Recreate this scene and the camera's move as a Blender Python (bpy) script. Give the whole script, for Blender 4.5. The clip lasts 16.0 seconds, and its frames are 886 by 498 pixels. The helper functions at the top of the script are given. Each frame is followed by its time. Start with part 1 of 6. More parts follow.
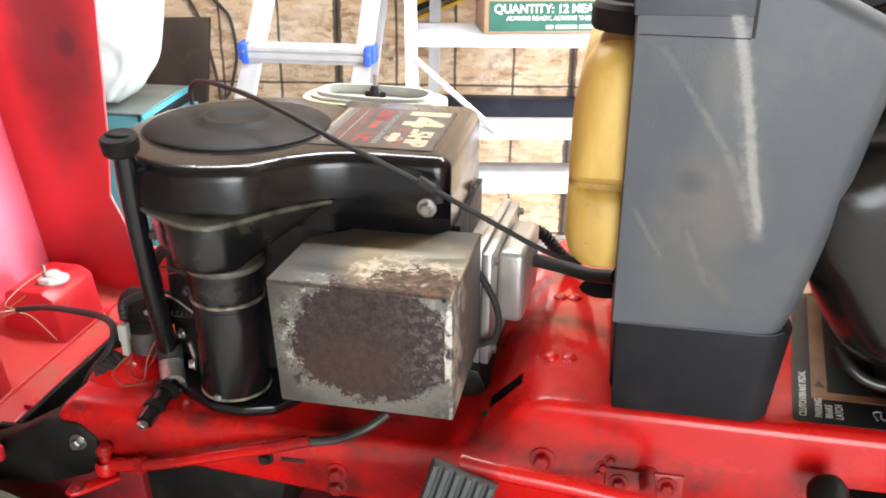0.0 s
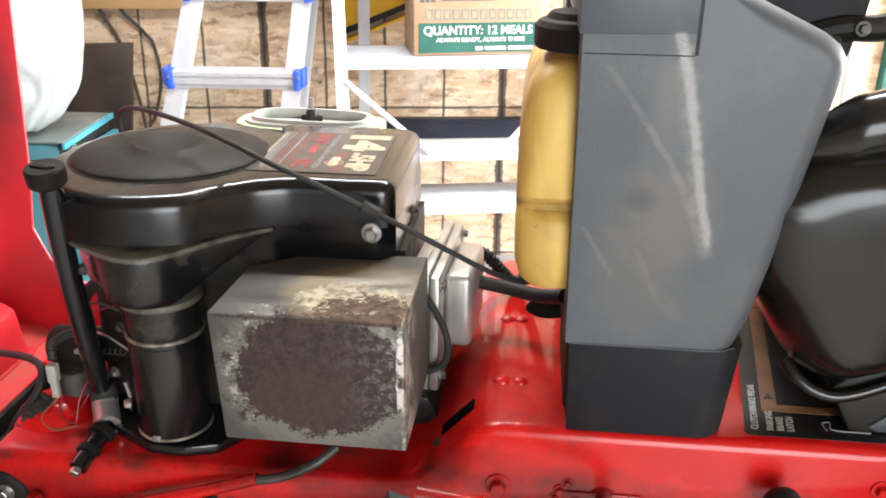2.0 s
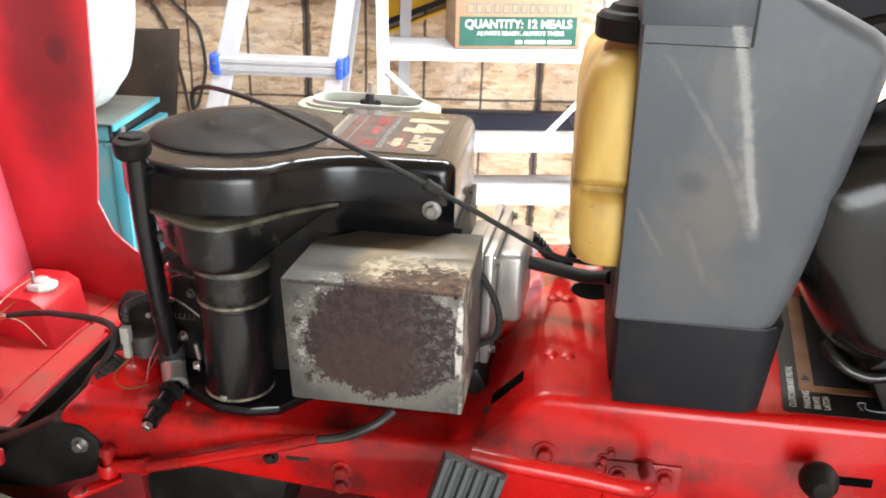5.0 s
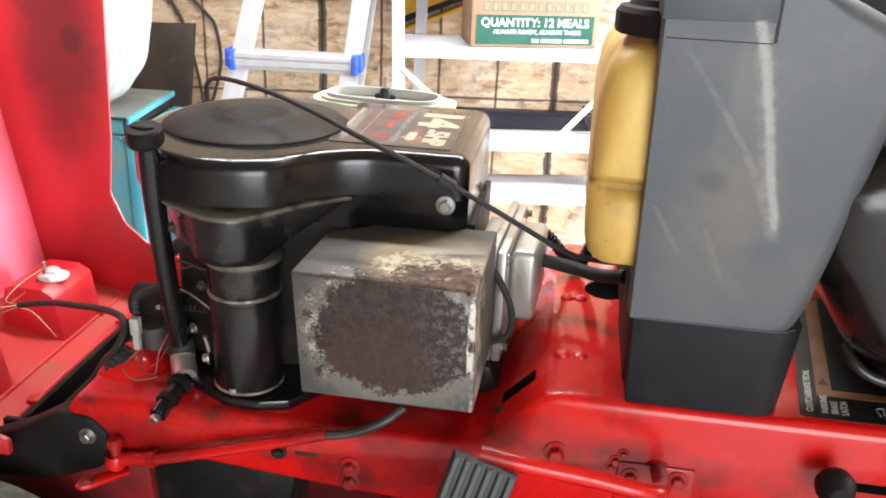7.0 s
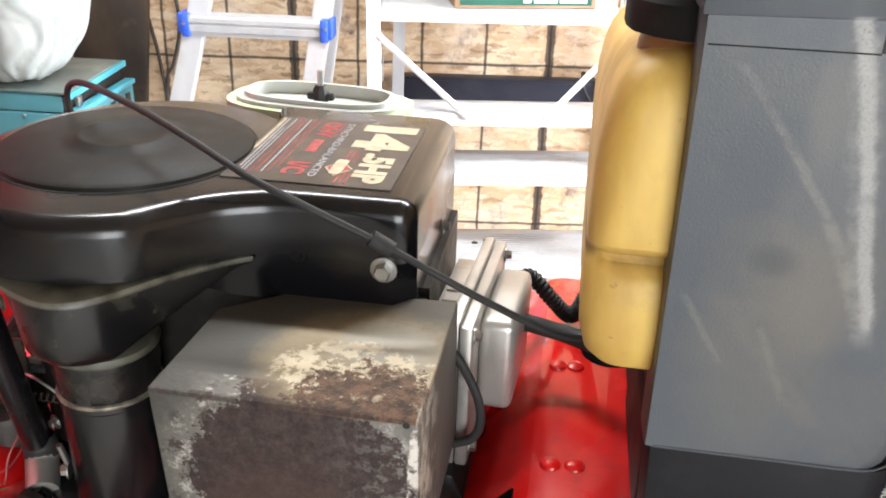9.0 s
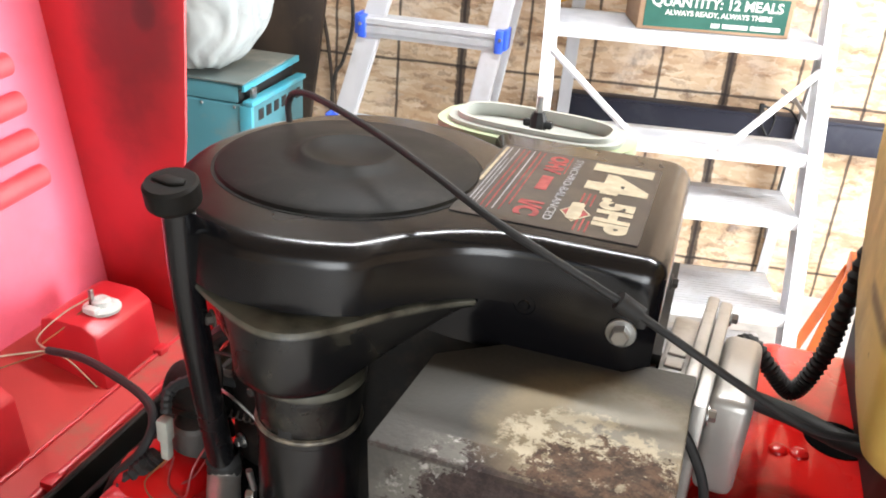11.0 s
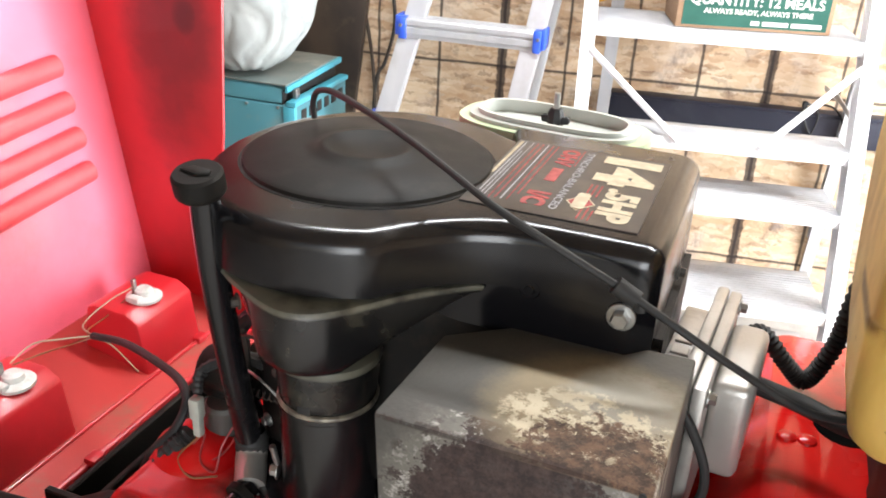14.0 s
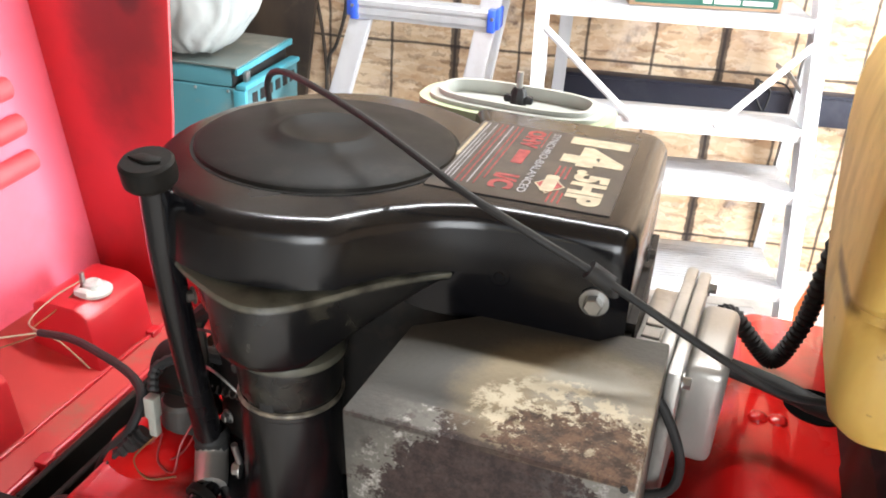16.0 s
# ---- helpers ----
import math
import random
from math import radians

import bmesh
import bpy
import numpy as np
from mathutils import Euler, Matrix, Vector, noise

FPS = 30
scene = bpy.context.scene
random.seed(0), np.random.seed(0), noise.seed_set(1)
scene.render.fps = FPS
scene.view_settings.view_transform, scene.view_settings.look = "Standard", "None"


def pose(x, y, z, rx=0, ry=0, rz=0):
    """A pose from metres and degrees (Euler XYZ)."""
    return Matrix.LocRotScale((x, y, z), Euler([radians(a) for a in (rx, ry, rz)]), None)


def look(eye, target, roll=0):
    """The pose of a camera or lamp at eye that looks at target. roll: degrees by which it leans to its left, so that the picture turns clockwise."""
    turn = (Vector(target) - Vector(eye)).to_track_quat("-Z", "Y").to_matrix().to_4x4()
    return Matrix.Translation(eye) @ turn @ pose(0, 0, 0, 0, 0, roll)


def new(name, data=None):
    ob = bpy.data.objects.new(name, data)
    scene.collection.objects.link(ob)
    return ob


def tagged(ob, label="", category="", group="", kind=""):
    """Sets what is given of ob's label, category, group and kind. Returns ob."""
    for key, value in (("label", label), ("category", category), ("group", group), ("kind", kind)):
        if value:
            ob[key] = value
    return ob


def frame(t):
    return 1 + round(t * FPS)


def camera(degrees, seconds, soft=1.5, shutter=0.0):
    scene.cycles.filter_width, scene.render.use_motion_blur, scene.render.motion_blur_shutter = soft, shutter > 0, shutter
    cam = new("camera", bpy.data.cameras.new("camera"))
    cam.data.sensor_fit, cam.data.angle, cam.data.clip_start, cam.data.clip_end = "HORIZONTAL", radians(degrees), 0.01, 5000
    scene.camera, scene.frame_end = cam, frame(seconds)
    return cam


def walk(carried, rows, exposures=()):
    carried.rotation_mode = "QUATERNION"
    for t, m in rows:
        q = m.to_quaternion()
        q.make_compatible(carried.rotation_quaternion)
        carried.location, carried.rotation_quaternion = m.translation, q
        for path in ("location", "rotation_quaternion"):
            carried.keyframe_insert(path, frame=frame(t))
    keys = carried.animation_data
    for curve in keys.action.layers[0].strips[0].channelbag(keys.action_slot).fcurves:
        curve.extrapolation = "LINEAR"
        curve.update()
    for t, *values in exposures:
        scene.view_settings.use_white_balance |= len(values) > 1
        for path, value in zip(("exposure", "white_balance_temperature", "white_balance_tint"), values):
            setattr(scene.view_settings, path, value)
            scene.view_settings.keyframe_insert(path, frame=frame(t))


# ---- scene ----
cam = camera(54.0, 16.0, 1.85)
PATH = [
    (0, (0.339, -0.95, 1.283), (0.002, 0.852, 0.482), 0.6),
    (0.5, (0.312, -0.939, 1.276), (0.09, 0.897, 0.514), 0.2),
    (1, (0.314, -0.933, 1.279), (0.126, 0.91, 0.524), -0.1),
    (1.5, (0.322, -0.93, 1.279), (0.158, 0.918, 0.531), 0.9),
    (2, (0.319, -0.932, 1.278), (0.135, 0.911, 0.524), 0.7),
    (2.5, (0.316, -0.938, 1.276), (0.136, 0.899, 0.506), 1.3),
    (3, (0.319, -0.95, 1.276), (0.129, 0.883, 0.501), 1.1),
    (3.5, (0.324, -0.964, 1.281), (0.124, 0.872, 0.515), 0.8),
    (4, (0.32, -0.975, 1.284), (0.123, 0.864, 0.523), 0.9),
    (4.5, (0.306, -0.988, 1.281), (0.089, 0.85, 0.524), 0.9),
    (4.7, (0.297, -0.994, 1.28), (0.073, 0.842, 0.518), 1.3),
    (6.8, (0.271, -0.994, 1.266), (0.013, 0.833, 0.496), 2.6),
    (7, (0.285, -0.985, 1.269), (0.022, 0.844, 0.503), 2.4),
    (7.5, (0.349, -0.956, 1.27), (0.036, 0.864, 0.501), 0.3),
    (8, (0.431, -0.914, 1.282), (0.049, 0.882, 0.489), -1.2),
    (8.5, (0.437, -0.833, 1.265), (0.054, 0.935, 0.411), -2.1),
    (9, (0.287, -0.668, 1.256), (0.035, 1.117, 0.39), 2.0),
    (9.5, (0.198, -0.588, 1.239), (-0.008, 1.194, 0.357), 4.3),
    (10, (0.176, -0.601, 1.245), (-0.236, 1.15, 0.369), 4.9),
    (10.2, (0.173, -0.616, 1.247), (-0.304, 1.117, 0.369), 5.5),
    (12.5, (0.219, -0.615, 1.263), (-0.334, 1.106, 0.408), 3.6),
    (13, (0.223, -0.627, 1.261), (-0.353, 1.087, 0.407), 3.2),
    (13.5, (0.219, -0.644, 1.26), (-0.399, 1.045, 0.385), 3.4),
    (14, (0.224, -0.64, 1.262), (-0.406, 1.046, 0.391), 3.0),
    (14.5, (0.228, -0.638, 1.263), (-0.393, 1.056, 0.4), 2.5),
    (15, (0.227, -0.632, 1.261), (-0.384, 1.063, 0.393), 2.5),
    (15.5, (0.217, -0.627, 1.257), (-0.393, 1.058, 0.37), 2.6),
    (16, (0.207, -0.619, 1.253), (-0.318, 1.087, 0.35), 3.3),
]
walk(cam, [(t, look(eye, target, roll)) for t, eye, target, roll in PATH],
     [(0, 0.24), (1, 0.13), (8.5, 0.14), (9.0, 0.13), (9.5, -0.15), (10.2, -0.13), (12.5, -0.07), (13.5, -0.04), (14.5, 0.0), (16, 0.02)])

# ---- world and light ----
world = bpy.data.worlds.new("world")
scene.world = world
world.use_nodes = True
wn = world.node_tree.nodes
sky = wn.new("ShaderNodeTexSky")
sky.sky_type, sky.sun_disc = "NISHITA", False
sky.sun_elevation, sky.sun_rotation = radians(38), radians(176)
world.node_tree.links.new(sky.outputs[0], wn["Background"].inputs[0])
wn["Background"].inputs[1].default_value = 0.1


def area_lamp(name, m, sx, sy, watts, colour):
    d = bpy.data.lights.new(name, "AREA")
    d.shape, d.size, d.size_y, d.energy, d.color = "RECTANGLE", sx, sy, watts, colour
    ob = new(name, d)
    ob.matrix_world = m
    return ob


sun = bpy.data.lights.new("sun", "SUN")
sun.energy, sun.angle, sun.color = 3.2, radians(0.5), (1.0, 0.95, 0.88)
sun_lamp = new("sun", sun)
sun_lamp.matrix_world = look((0.9, -9.0, 7.1), (1.62, 0.0, 0.0))      # falls through the front doorway onto the floor
area_lamp("front_doorway_daylight", look((1.6, -3.45, 1.35), (0.3, 1.5, 0.8)), 2.0, 2.0, 130, (0.93, 0.97, 1.0))
area_lamp("side_doorway_daylight", look((3.38, 1.15, 1.15), (0, 0.7, 0.8)), 1.7, 1.9, 450, (0.93, 0.97, 1.0))
for lamp_x, lamp_power in ((-0.35, 44), (0.95, 66)):
    area_lamp("ceiling_lamp_light", look((lamp_x, 0.95, 2.5), (lamp_x, 0.9501, 0)), 1.1, 0.14, lamp_power, (0.96, 0.98, 1.0))


# ---- materials ----
def material(name, c1, c2, scale=8.0, rough=(0.4, 0.6), metal=0.0, bump=0.1, grain=120.0, spec=0.5, coat=0.0, transmission=0.0,
             dirt=None, dirt_amount=0.0, dirt_scale=5.0, stretch=(1, 1, 1), distance=0.0007):
    m = bpy.data.materials.new(name)
    m.use_nodes = True
    nt = m.node_tree
    n, l = nt.nodes, nt.links
    b = n["Principled BSDF"]
    tc = n.new("ShaderNodeTexCoord")
    mp = n.new("ShaderNodeMapping")
    mp.inputs["Scale"].default_value = stretch
    l.new(tc.outputs["Object"], mp.inputs[0])
    big = n.new("ShaderNodeTexNoise")
    big.inputs["Scale"].default_value, big.inputs["Detail"].default_value = scale, 5
    fine = n.new("ShaderNodeTexNoise")
    fine.inputs["Scale"].default_value, fine.inputs["Detail"].default_value = grain, 3
    l.new(mp.outputs[0], big.inputs[0])
    l.new(mp.outputs[0], fine.inputs[0])
    ramp = n.new("ShaderNodeMapRange")
    ramp.inputs["From Min"].default_value, ramp.inputs["From Max"].default_value = 0.35, 0.65
    l.new(big.outputs[0], ramp.inputs[0])
    mix = n.new("ShaderNodeMix")
    mix.data_type = "RGBA"
    mix.inputs["A"].default_value, mix.inputs["B"].default_value = (*c1, 1), (*c2, 1)
    l.new(ramp.outputs[0], mix.inputs["Factor"])
    col = mix.outputs["Result"]
    if dirt:
        dn = n.new("ShaderNodeTexNoise")
        dn.inputs["Scale"].default_value, dn.inputs["Detail"].default_value, dn.inputs["Roughness"].default_value = dirt_scale, 8, 0.65
        l.new(tc.outputs["Object"], dn.inputs[0])
        dr = n.new("ShaderNodeMapRange")
        dr.inputs["From Min"].default_value, dr.inputs["From Max"].default_value = 0.52, 0.68
        dr.inputs["To Max"].default_value = dirt_amount
        l.new(dn.outputs[0], dr.inputs[0])
        dm = n.new("ShaderNodeMix")
        dm.data_type = "RGBA"
        dm.inputs["B"].default_value = (*dirt, 1)
        l.new(col, dm.inputs["A"])
        l.new(dr.outputs[0], dm.inputs["Factor"])
        col = dm.outputs["Result"]
    l.new(col, b.inputs["Base Color"])
    rr = n.new("ShaderNodeMapRange")
    rr.inputs["From Min"].default_value, rr.inputs["From Max"].default_value = 0.3, 0.7
    rr.inputs["To Min"].default_value, rr.inputs["To Max"].default_value = rough
    l.new(big.outputs[0], rr.inputs[0])
    l.new(rr.outputs[0], b.inputs["Roughness"])
    b.inputs["Metallic"].default_value = metal
    b.inputs["Specular IOR Level"].default_value = spec
    b.inputs["Coat Weight"].default_value = coat
    b.inputs["Coat Roughness"].default_value = 0.05
    b.inputs["Transmission Weight"].default_value = transmission
    if bump:
        bp = n.new("ShaderNodeBump")
        bp.inputs["Strength"].default_value, bp.inputs["Distance"].default_value = bump, distance
        l.new(fine.outputs[0], bp.inputs["Height"])
        l.new(bp.outputs[0], b.inputs["Normal"])
    return m


def tools(m):
    """The node tree of a material with its colour link, for adding marks."""
    nt = m.node_tree
    b = nt.nodes["Principled BSDF"]
    tc = next(k for k in nt.nodes if k.bl_idname == "ShaderNodeTexCoord")
    return nt, nt.nodes, nt.links, b, tc


def math_node(n, l, op, a, b=None):
    k = n.new("ShaderNodeMath")
    k.operation = op
    for i, v in enumerate((a, b)):
        if v is None:
            continue
        if isinstance(v, (int, float)):
            k.inputs[i].default_value = v
        else:
            l.new(v, k.inputs[i])
    return k.outputs[0]


def blend_colour(m, factor, colour, rough=None, metal=None):
    """Lays a colour over the material where factor is 1."""
    nt, n, l, b, tc = tools(m)
    old = b.inputs["Base Color"].links[0].from_socket
    k = n.new("ShaderNodeMix")
    k.data_type = "RGBA"
    l.new(factor, k.inputs["Factor"])
    l.new(old, k.inputs["A"])
    if isinstance(colour, tuple):
        k.inputs["B"].default_value = (*colour, 1)
    else:
        l.new(colour, k.inputs["B"])
    l.new(k.outputs["Result"], b.inputs["Base Color"])
    for name, value in (("Roughness", rough), ("Metallic", metal)):
        if value is None:
            continue
        r = n.new("ShaderNodeMix")
        l.new(factor, r.inputs["Factor"])
        if b.inputs[name].links:
            l.new(b.inputs[name].links[0].from_socket, r.inputs["A"])
        else:
            r.inputs["A"].default_value = b.inputs[name].default_value
        r.inputs["B"].default_value = value
        l.new(r.outputs["Result"], b.inputs[name])


def rough_noise(n, l, tc, scale, detail=6, rough=0.6):
    k = n.new("ShaderNodeTexNoise")
    k.inputs["Scale"].default_value, k.inputs["Detail"].default_value, k.inputs["Roughness"].default_value = scale, detail, rough
    l.new(tc.outputs["Object"], k.inputs[0])
    return k.outputs[0]


def smooth(n, l, value, lo, hi, top=1.0):
    k = n.new("ShaderNodeMapRange")
    k.interpolation_type = "SMOOTHSTEP"
    k.inputs["From Min"].default_value, k.inputs["From Max"].default_value, k.inputs["To Max"].default_value = lo, hi, top
    l.new(value, k.inputs[0])
    return k.outputs[0]


RED = material("red_paint", (0.58, 0.008, 0.006), (0.46, 0.005, 0.006), 5, (0.22, 0.36), 0, 0.02, 250, 0.15, 0.62, dirt=(0.09, 0.008, 0.008), dirt_amount=0.5, dirt_scale=11)
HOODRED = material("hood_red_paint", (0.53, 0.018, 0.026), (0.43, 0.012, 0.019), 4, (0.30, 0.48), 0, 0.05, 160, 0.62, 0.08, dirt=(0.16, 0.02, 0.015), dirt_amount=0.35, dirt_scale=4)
BLACKGLOSS = material("black_enamel", (0.0035, 0.0035, 0.0045), (0.0065, 0.0062, 0.0068), 8, (0.15, 0.30), 0, 0.02, 300, 0.5, 0.0, dirt=(0.04, 0.036, 0.03), dirt_amount=0.12, dirt_scale=12)
BLACKMATT = material("black_plastic", (0.0075, 0.007, 0.0065), (0.012, 0.0112, 0.0098), 12, (0.46, 0.62), 0, 0.15, 400, 0.14, dirt=(0.045, 0.040, 0.032), dirt_amount=0.3, dirt_scale=18)
DUSTY = material("dusty_black_metal", (0.006, 0.006, 0.0065), (0.014, 0.013, 0.012), 14, (0.18, 0.36), 0, 0.1, 250, 0.5, dirt=(0.13, 0.12, 0.085), dirt_amount=0.25, dirt_scale=16)
RUBBER = material("black_rubber", (0.014, 0.014, 0.015), (0.024, 0.023, 0.022), 20, (0.5, 0.7), 0, 0.2, 300, 0.3)
DASH = material("grey_plastic", (0.054, 0.062, 0.073), (0.071, 0.079, 0.090), 5, (0.40, 0.52), 0, 0.35, 700, 0.42, dirt=(0.12, 0.115, 0.10), dirt_amount=0.35, dirt_scale=6, distance=0.0006)
SKIRT = material("dark_grey_plastic", (0.0085, 0.0085, 0.0105), (0.013, 0.0135, 0.016), 7, (0.5, 0.62), 0, 0.35, 700, 0.16, dirt=(0.035, 0.033, 0.030), dirt_amount=0.3, dirt_scale=14, distance=0.0006)
VINYL = material("black_vinyl", (0.0045, 0.0043, 0.004), (0.009, 0.0083, 0.0075), 9, (0.14, 0.24), 0, 0.16, 520, 0.42, dirt=(0.020, 0.017, 0.013), dirt_amount=0.35, dirt_scale=5, distance=0.0005)
TANK = material("yellowed_plastic", (0.63, 0.425, 0.105), (0.74, 0.53, 0.18), 6, (0.42, 0.56), 0, 0.1, 90, 0.34, dirt=(0.30, 0.17, 0.05), dirt_amount=0.5, dirt_scale=9, stretch=(1, 1, 0.4))
TANK.node_tree.nodes["Principled BSDF"].inputs["Subsurface Weight"].default_value = 0.2
TANK.node_tree.nodes["Principled BSDF"].inputs["Subsurface Radius"].default_value = (0.02, 0.012, 0.005)
ALU = material("aluminium", (0.62, 0.63, 0.65), (0.52, 0.53, 0.56), 10, (0.32, 0.5), 0.45, 0.1, 300, dirt=(0.4, 0.38, 0.35), dirt_amount=0.35, dirt_scale=9, stretch=(1, 1, 0.3))
# White lamp bodies, and ladder aluminium whitened for the strong light on it.
WHITEALU = material("white_and_lit_metal", (0.82, 0.83, 0.85), (0.76, 0.77, 0.80), 9, (0.35, 0.5), 0.1, 0.06, 200, dirt=(0.42, 0.38, 0.33), dirt_amount=0.35, dirt_scale=10)
CASTALU = material("cast_aluminium", (0.38, 0.365, 0.34), (0.48, 0.46, 0.43), 15, (0.32, 0.48), 0.6, 0.3, 260, dirt=(0.2, 0.18, 0.15), dirt_amount=0.5, dirt_scale=20)
STEEL = material("bright_steel", (0.42, 0.42, 0.41), (0.30, 0.30, 0.29), 60, (0.28, 0.45), 0.95, 0.05, 300)
SOLENOID = material("dusty_grey_can", (0.045, 0.043, 0.040), (0.08, 0.075, 0.068), 25, (0.4, 0.6), 0.2, 0.15, 200, dirt=(0.05, 0.04, 0.03), dirt_amount=0.6, dirt_scale=30)
WORNRIM = material("worn_enamel_edge", (0.30, 0.26, 0.20), (0.06, 0.055, 0.045), 60, (0.35, 0.55), 0.3, 0.1, 200)
DARKSTEEL = material("dark_steel", (0.035, 0.033, 0.031), (0.075, 0.07, 0.064), 20, (0.4, 0.6), 0.5, 0.2, 200, dirt=(0.12, 0.06, 0.03), dirt_amount=0.4, dirt_scale=25)
BLUE = material("blue_plastic", (0.03, 0.09, 0.55), (0.04, 0.11, 0.6), 10, (0.35, 0.5), 0, 0.05, 200)
TEAL = material("teal_enamel", (0.05, 0.17, 0.205), (0.065, 0.20, 0.235), 4, (0.4, 0.55), 0, 0.05, 150, dirt=(0.16, 0.17, 0.15), dirt_amount=0.5, dirt_scale=6)
TEALDUST = material("dusty_teal_enamel", (0.12, 0.155, 0.15), (0.20, 0.21, 0.19), 6, (0.55, 0.7), 0, 0.05, 150, dirt=(0.34, 0.32, 0.28), dirt_amount=0.5, dirt_scale=8)
CYAN = material("light_teal_enamel", (0.05, 0.29, 0.38), (0.07, 0.34, 0.43), 6, (0.35, 0.5), 0, 0.05, 150, dirt=(0.2, 0.3, 0.3), dirt_amount=0.4, dirt_scale=12)
BAG = material("white_polythene", (0.52, 0.55, 0.54), (0.38, 0.41, 0.41), 5, (0.16, 0.3), 0, 0.3, 14, 0.5, stretch=(1, 1, 0.7), distance=0.004)
BAG.node_tree.nodes["Principled BSDF"].inputs["Subsurface Weight"].default_value = 0.3
BAG.node_tree.nodes["Principled BSDF"].inputs["Subsurface Radius"].default_value = (0.03, 0.03, 0.03)
CARD = material("brown_cardboard", (0.36, 0.235, 0.15), (0.31, 0.20, 0.125), 9, (0.7, 0.85), 0, 0.1, 200, 0.2, stretch=(1, 1, 4))
GREENINK = material("green_print", (0.022, 0.085, 0.066), (0.030, 0.105, 0.08), 12, (0.6, 0.75), 0, 0.05, 200, 0.2)
DIMINK = material("dim_print", (0.34, 0.35, 0.37), (0.24, 0.25, 0.27), 60, (0.5, 0.6), 0, 0.0)
PALEINK = material("pale_print", (0.62, 0.62, 0.57), (0.5, 0.51, 0.46), 20, (0.6, 0.7), 0, 0.0)
CREAMINK = material("cream_print", (0.42, 0.365, 0.25), (0.33, 0.28, 0.19), 90, (0.4, 0.6), 0, 0.0)
REDINK = material("red_print", (0.30, 0.025, 0.025), (0.2, 0.02, 0.02), 90, (0.4, 0.6), 0, 0.0)
LABELBLACK = material("black_label_film", (0.016, 0.014, 0.013), (0.026, 0.022, 0.02), 30, (0.28, 0.4), 0, 0.02, 200, dirt=(0.09, 0.07, 0.05), dirt_amount=0.4, dirt_scale=22)
STICKERBLACK = material("black_sticker_film", (0.008, 0.008, 0.0085), (0.012, 0.011, 0.011), 30, (0.35, 0.5), 0, 0.02, 200, 0.3)
BROWNINK = material("orange_brown_print", (0.22, 0.09, 0.03), (0.17, 0.07, 0.03), 20, (0.4, 0.55), 0, 0.0)
# Near-black for solid pieces that stand for the shade inside holes and slots.
VOID = material("hole_shade_black", (0.0015, 0.0012, 0.0012), (0.002, 0.002, 0.002), 8, (0.9, 1.0), 0, 0.0, 100, 0.05)
PALERIM = material("pale_pressed_metal", (0.45, 0.465, 0.43), (0.34, 0.36, 0.325), 14, (0.35, 0.5), 0.15, 0.06, 200)
GASKET = material("pale_foam_gasket", (0.36, 0.43, 0.25), (0.46, 0.52, 0.36), 20, (0.5, 0.7), 0, 0.1, 200)
ORANGE = material("orange_paint", (0.62, 0.14, 0.03), (0.55, 0.11, 0.02), 12, (0.35, 0.5), 0, 0.05, 200, dirt=(0.12, 0.06, 0.04), dirt_amount=0.4, dirt_scale=20)
YELLOW = material("yellow_plastic", (0.75, 0.45, 0.01), (0.68, 0.40, 0.01), 10, (0.4, 0.5), 0, 0.05, 200)
NAVY = material("dark_navy_board", (0.012, 0.014, 0.028), (0.018, 0.02, 0.036), 8, (0.4, 0.6), 0, 0.1, 200, dirt=(0.07, 0.07, 0.08), dirt_amount=0.3, dirt_scale=9)
BROWNBOARD = material("dark_brown_board", (0.022, 0.016, 0.013), (0.060, 0.040, 0.027), 7, (0.45, 0.65), 0, 0.15, 120, dirt=(0.10, 0.075, 0.05), dirt_amount=0.5, dirt_scale=9, stretch=(1, 1, 0.5))
LUMBER = material("pale_lumber", (0.52, 0.33, 0.16), (0.44, 0.27, 0.12), 12, (0.6, 0.75), 0, 0.15, 150, stretch=(0.15, 1, 1))
CONCRETE = material("grey_concrete", (0.40, 0.39, 0.375), (0.50, 0.485, 0.46), 4, (0.6, 0.8), 0, 0.3, 90, 0.3, dirt=(0.16, 0.145, 0.13), dirt_amount=0.55, dirt_scale=3)
DRYWALL = material("ceiling_board", (0.20, 0.145, 0.095), (0.14, 0.10, 0.065), 3, (0.7, 0.85), 0, 0.1, 80, 0.3)
GREYPLASTIC = material("grey_connector_plastic", (0.26, 0.27, 0.24), (0.34, 0.35, 0.31), 40, (0.4, 0.6))
NECK = material("stained_neck_plastic", (0.22, 0.10, 0.03), (0.32, 0.17, 0.05), 20, (0.4, 0.55), 0, 0.1, 120)
CERAMIC = material("white_socket_plastic", (0.60, 0.63, 0.60), (0.48, 0.51, 0.48), 50, (0.35, 0.5), 0, 0.1, 200, dirt=(0.2, 0.19, 0.16), dirt_amount=0.5, dirt_scale=60)
TYREYELLOW = material("yellow_rim_paint", (0.62, 0.5, 0.05), (0.5, 0.42, 0.06), 15, (0.4, 0.6), 0, 0.1, 200, dirt=(0.14, 0.13, 0.08), dirt_amount=0.7, dirt_scale=12)
TYRE = material("dusty_tyre_rubber", (0.05, 0.055, 0.045), (0.09, 0.10, 0.075), 40, (0.7, 0.85), 0, 0.3, 200, 0.3, dirt=(0.2, 0.2, 0.13), dirt_amount=0.6, dirt_scale=60)
SLATE = material("slate_rubber", (0.055, 0.063, 0.066), (0.08, 0.088, 0.088), 6, (0.5, 0.6))
LAMPGLOW = bpy.data.materials.new("lamp_diffuser")
LAMPGLOW.use_nodes = True
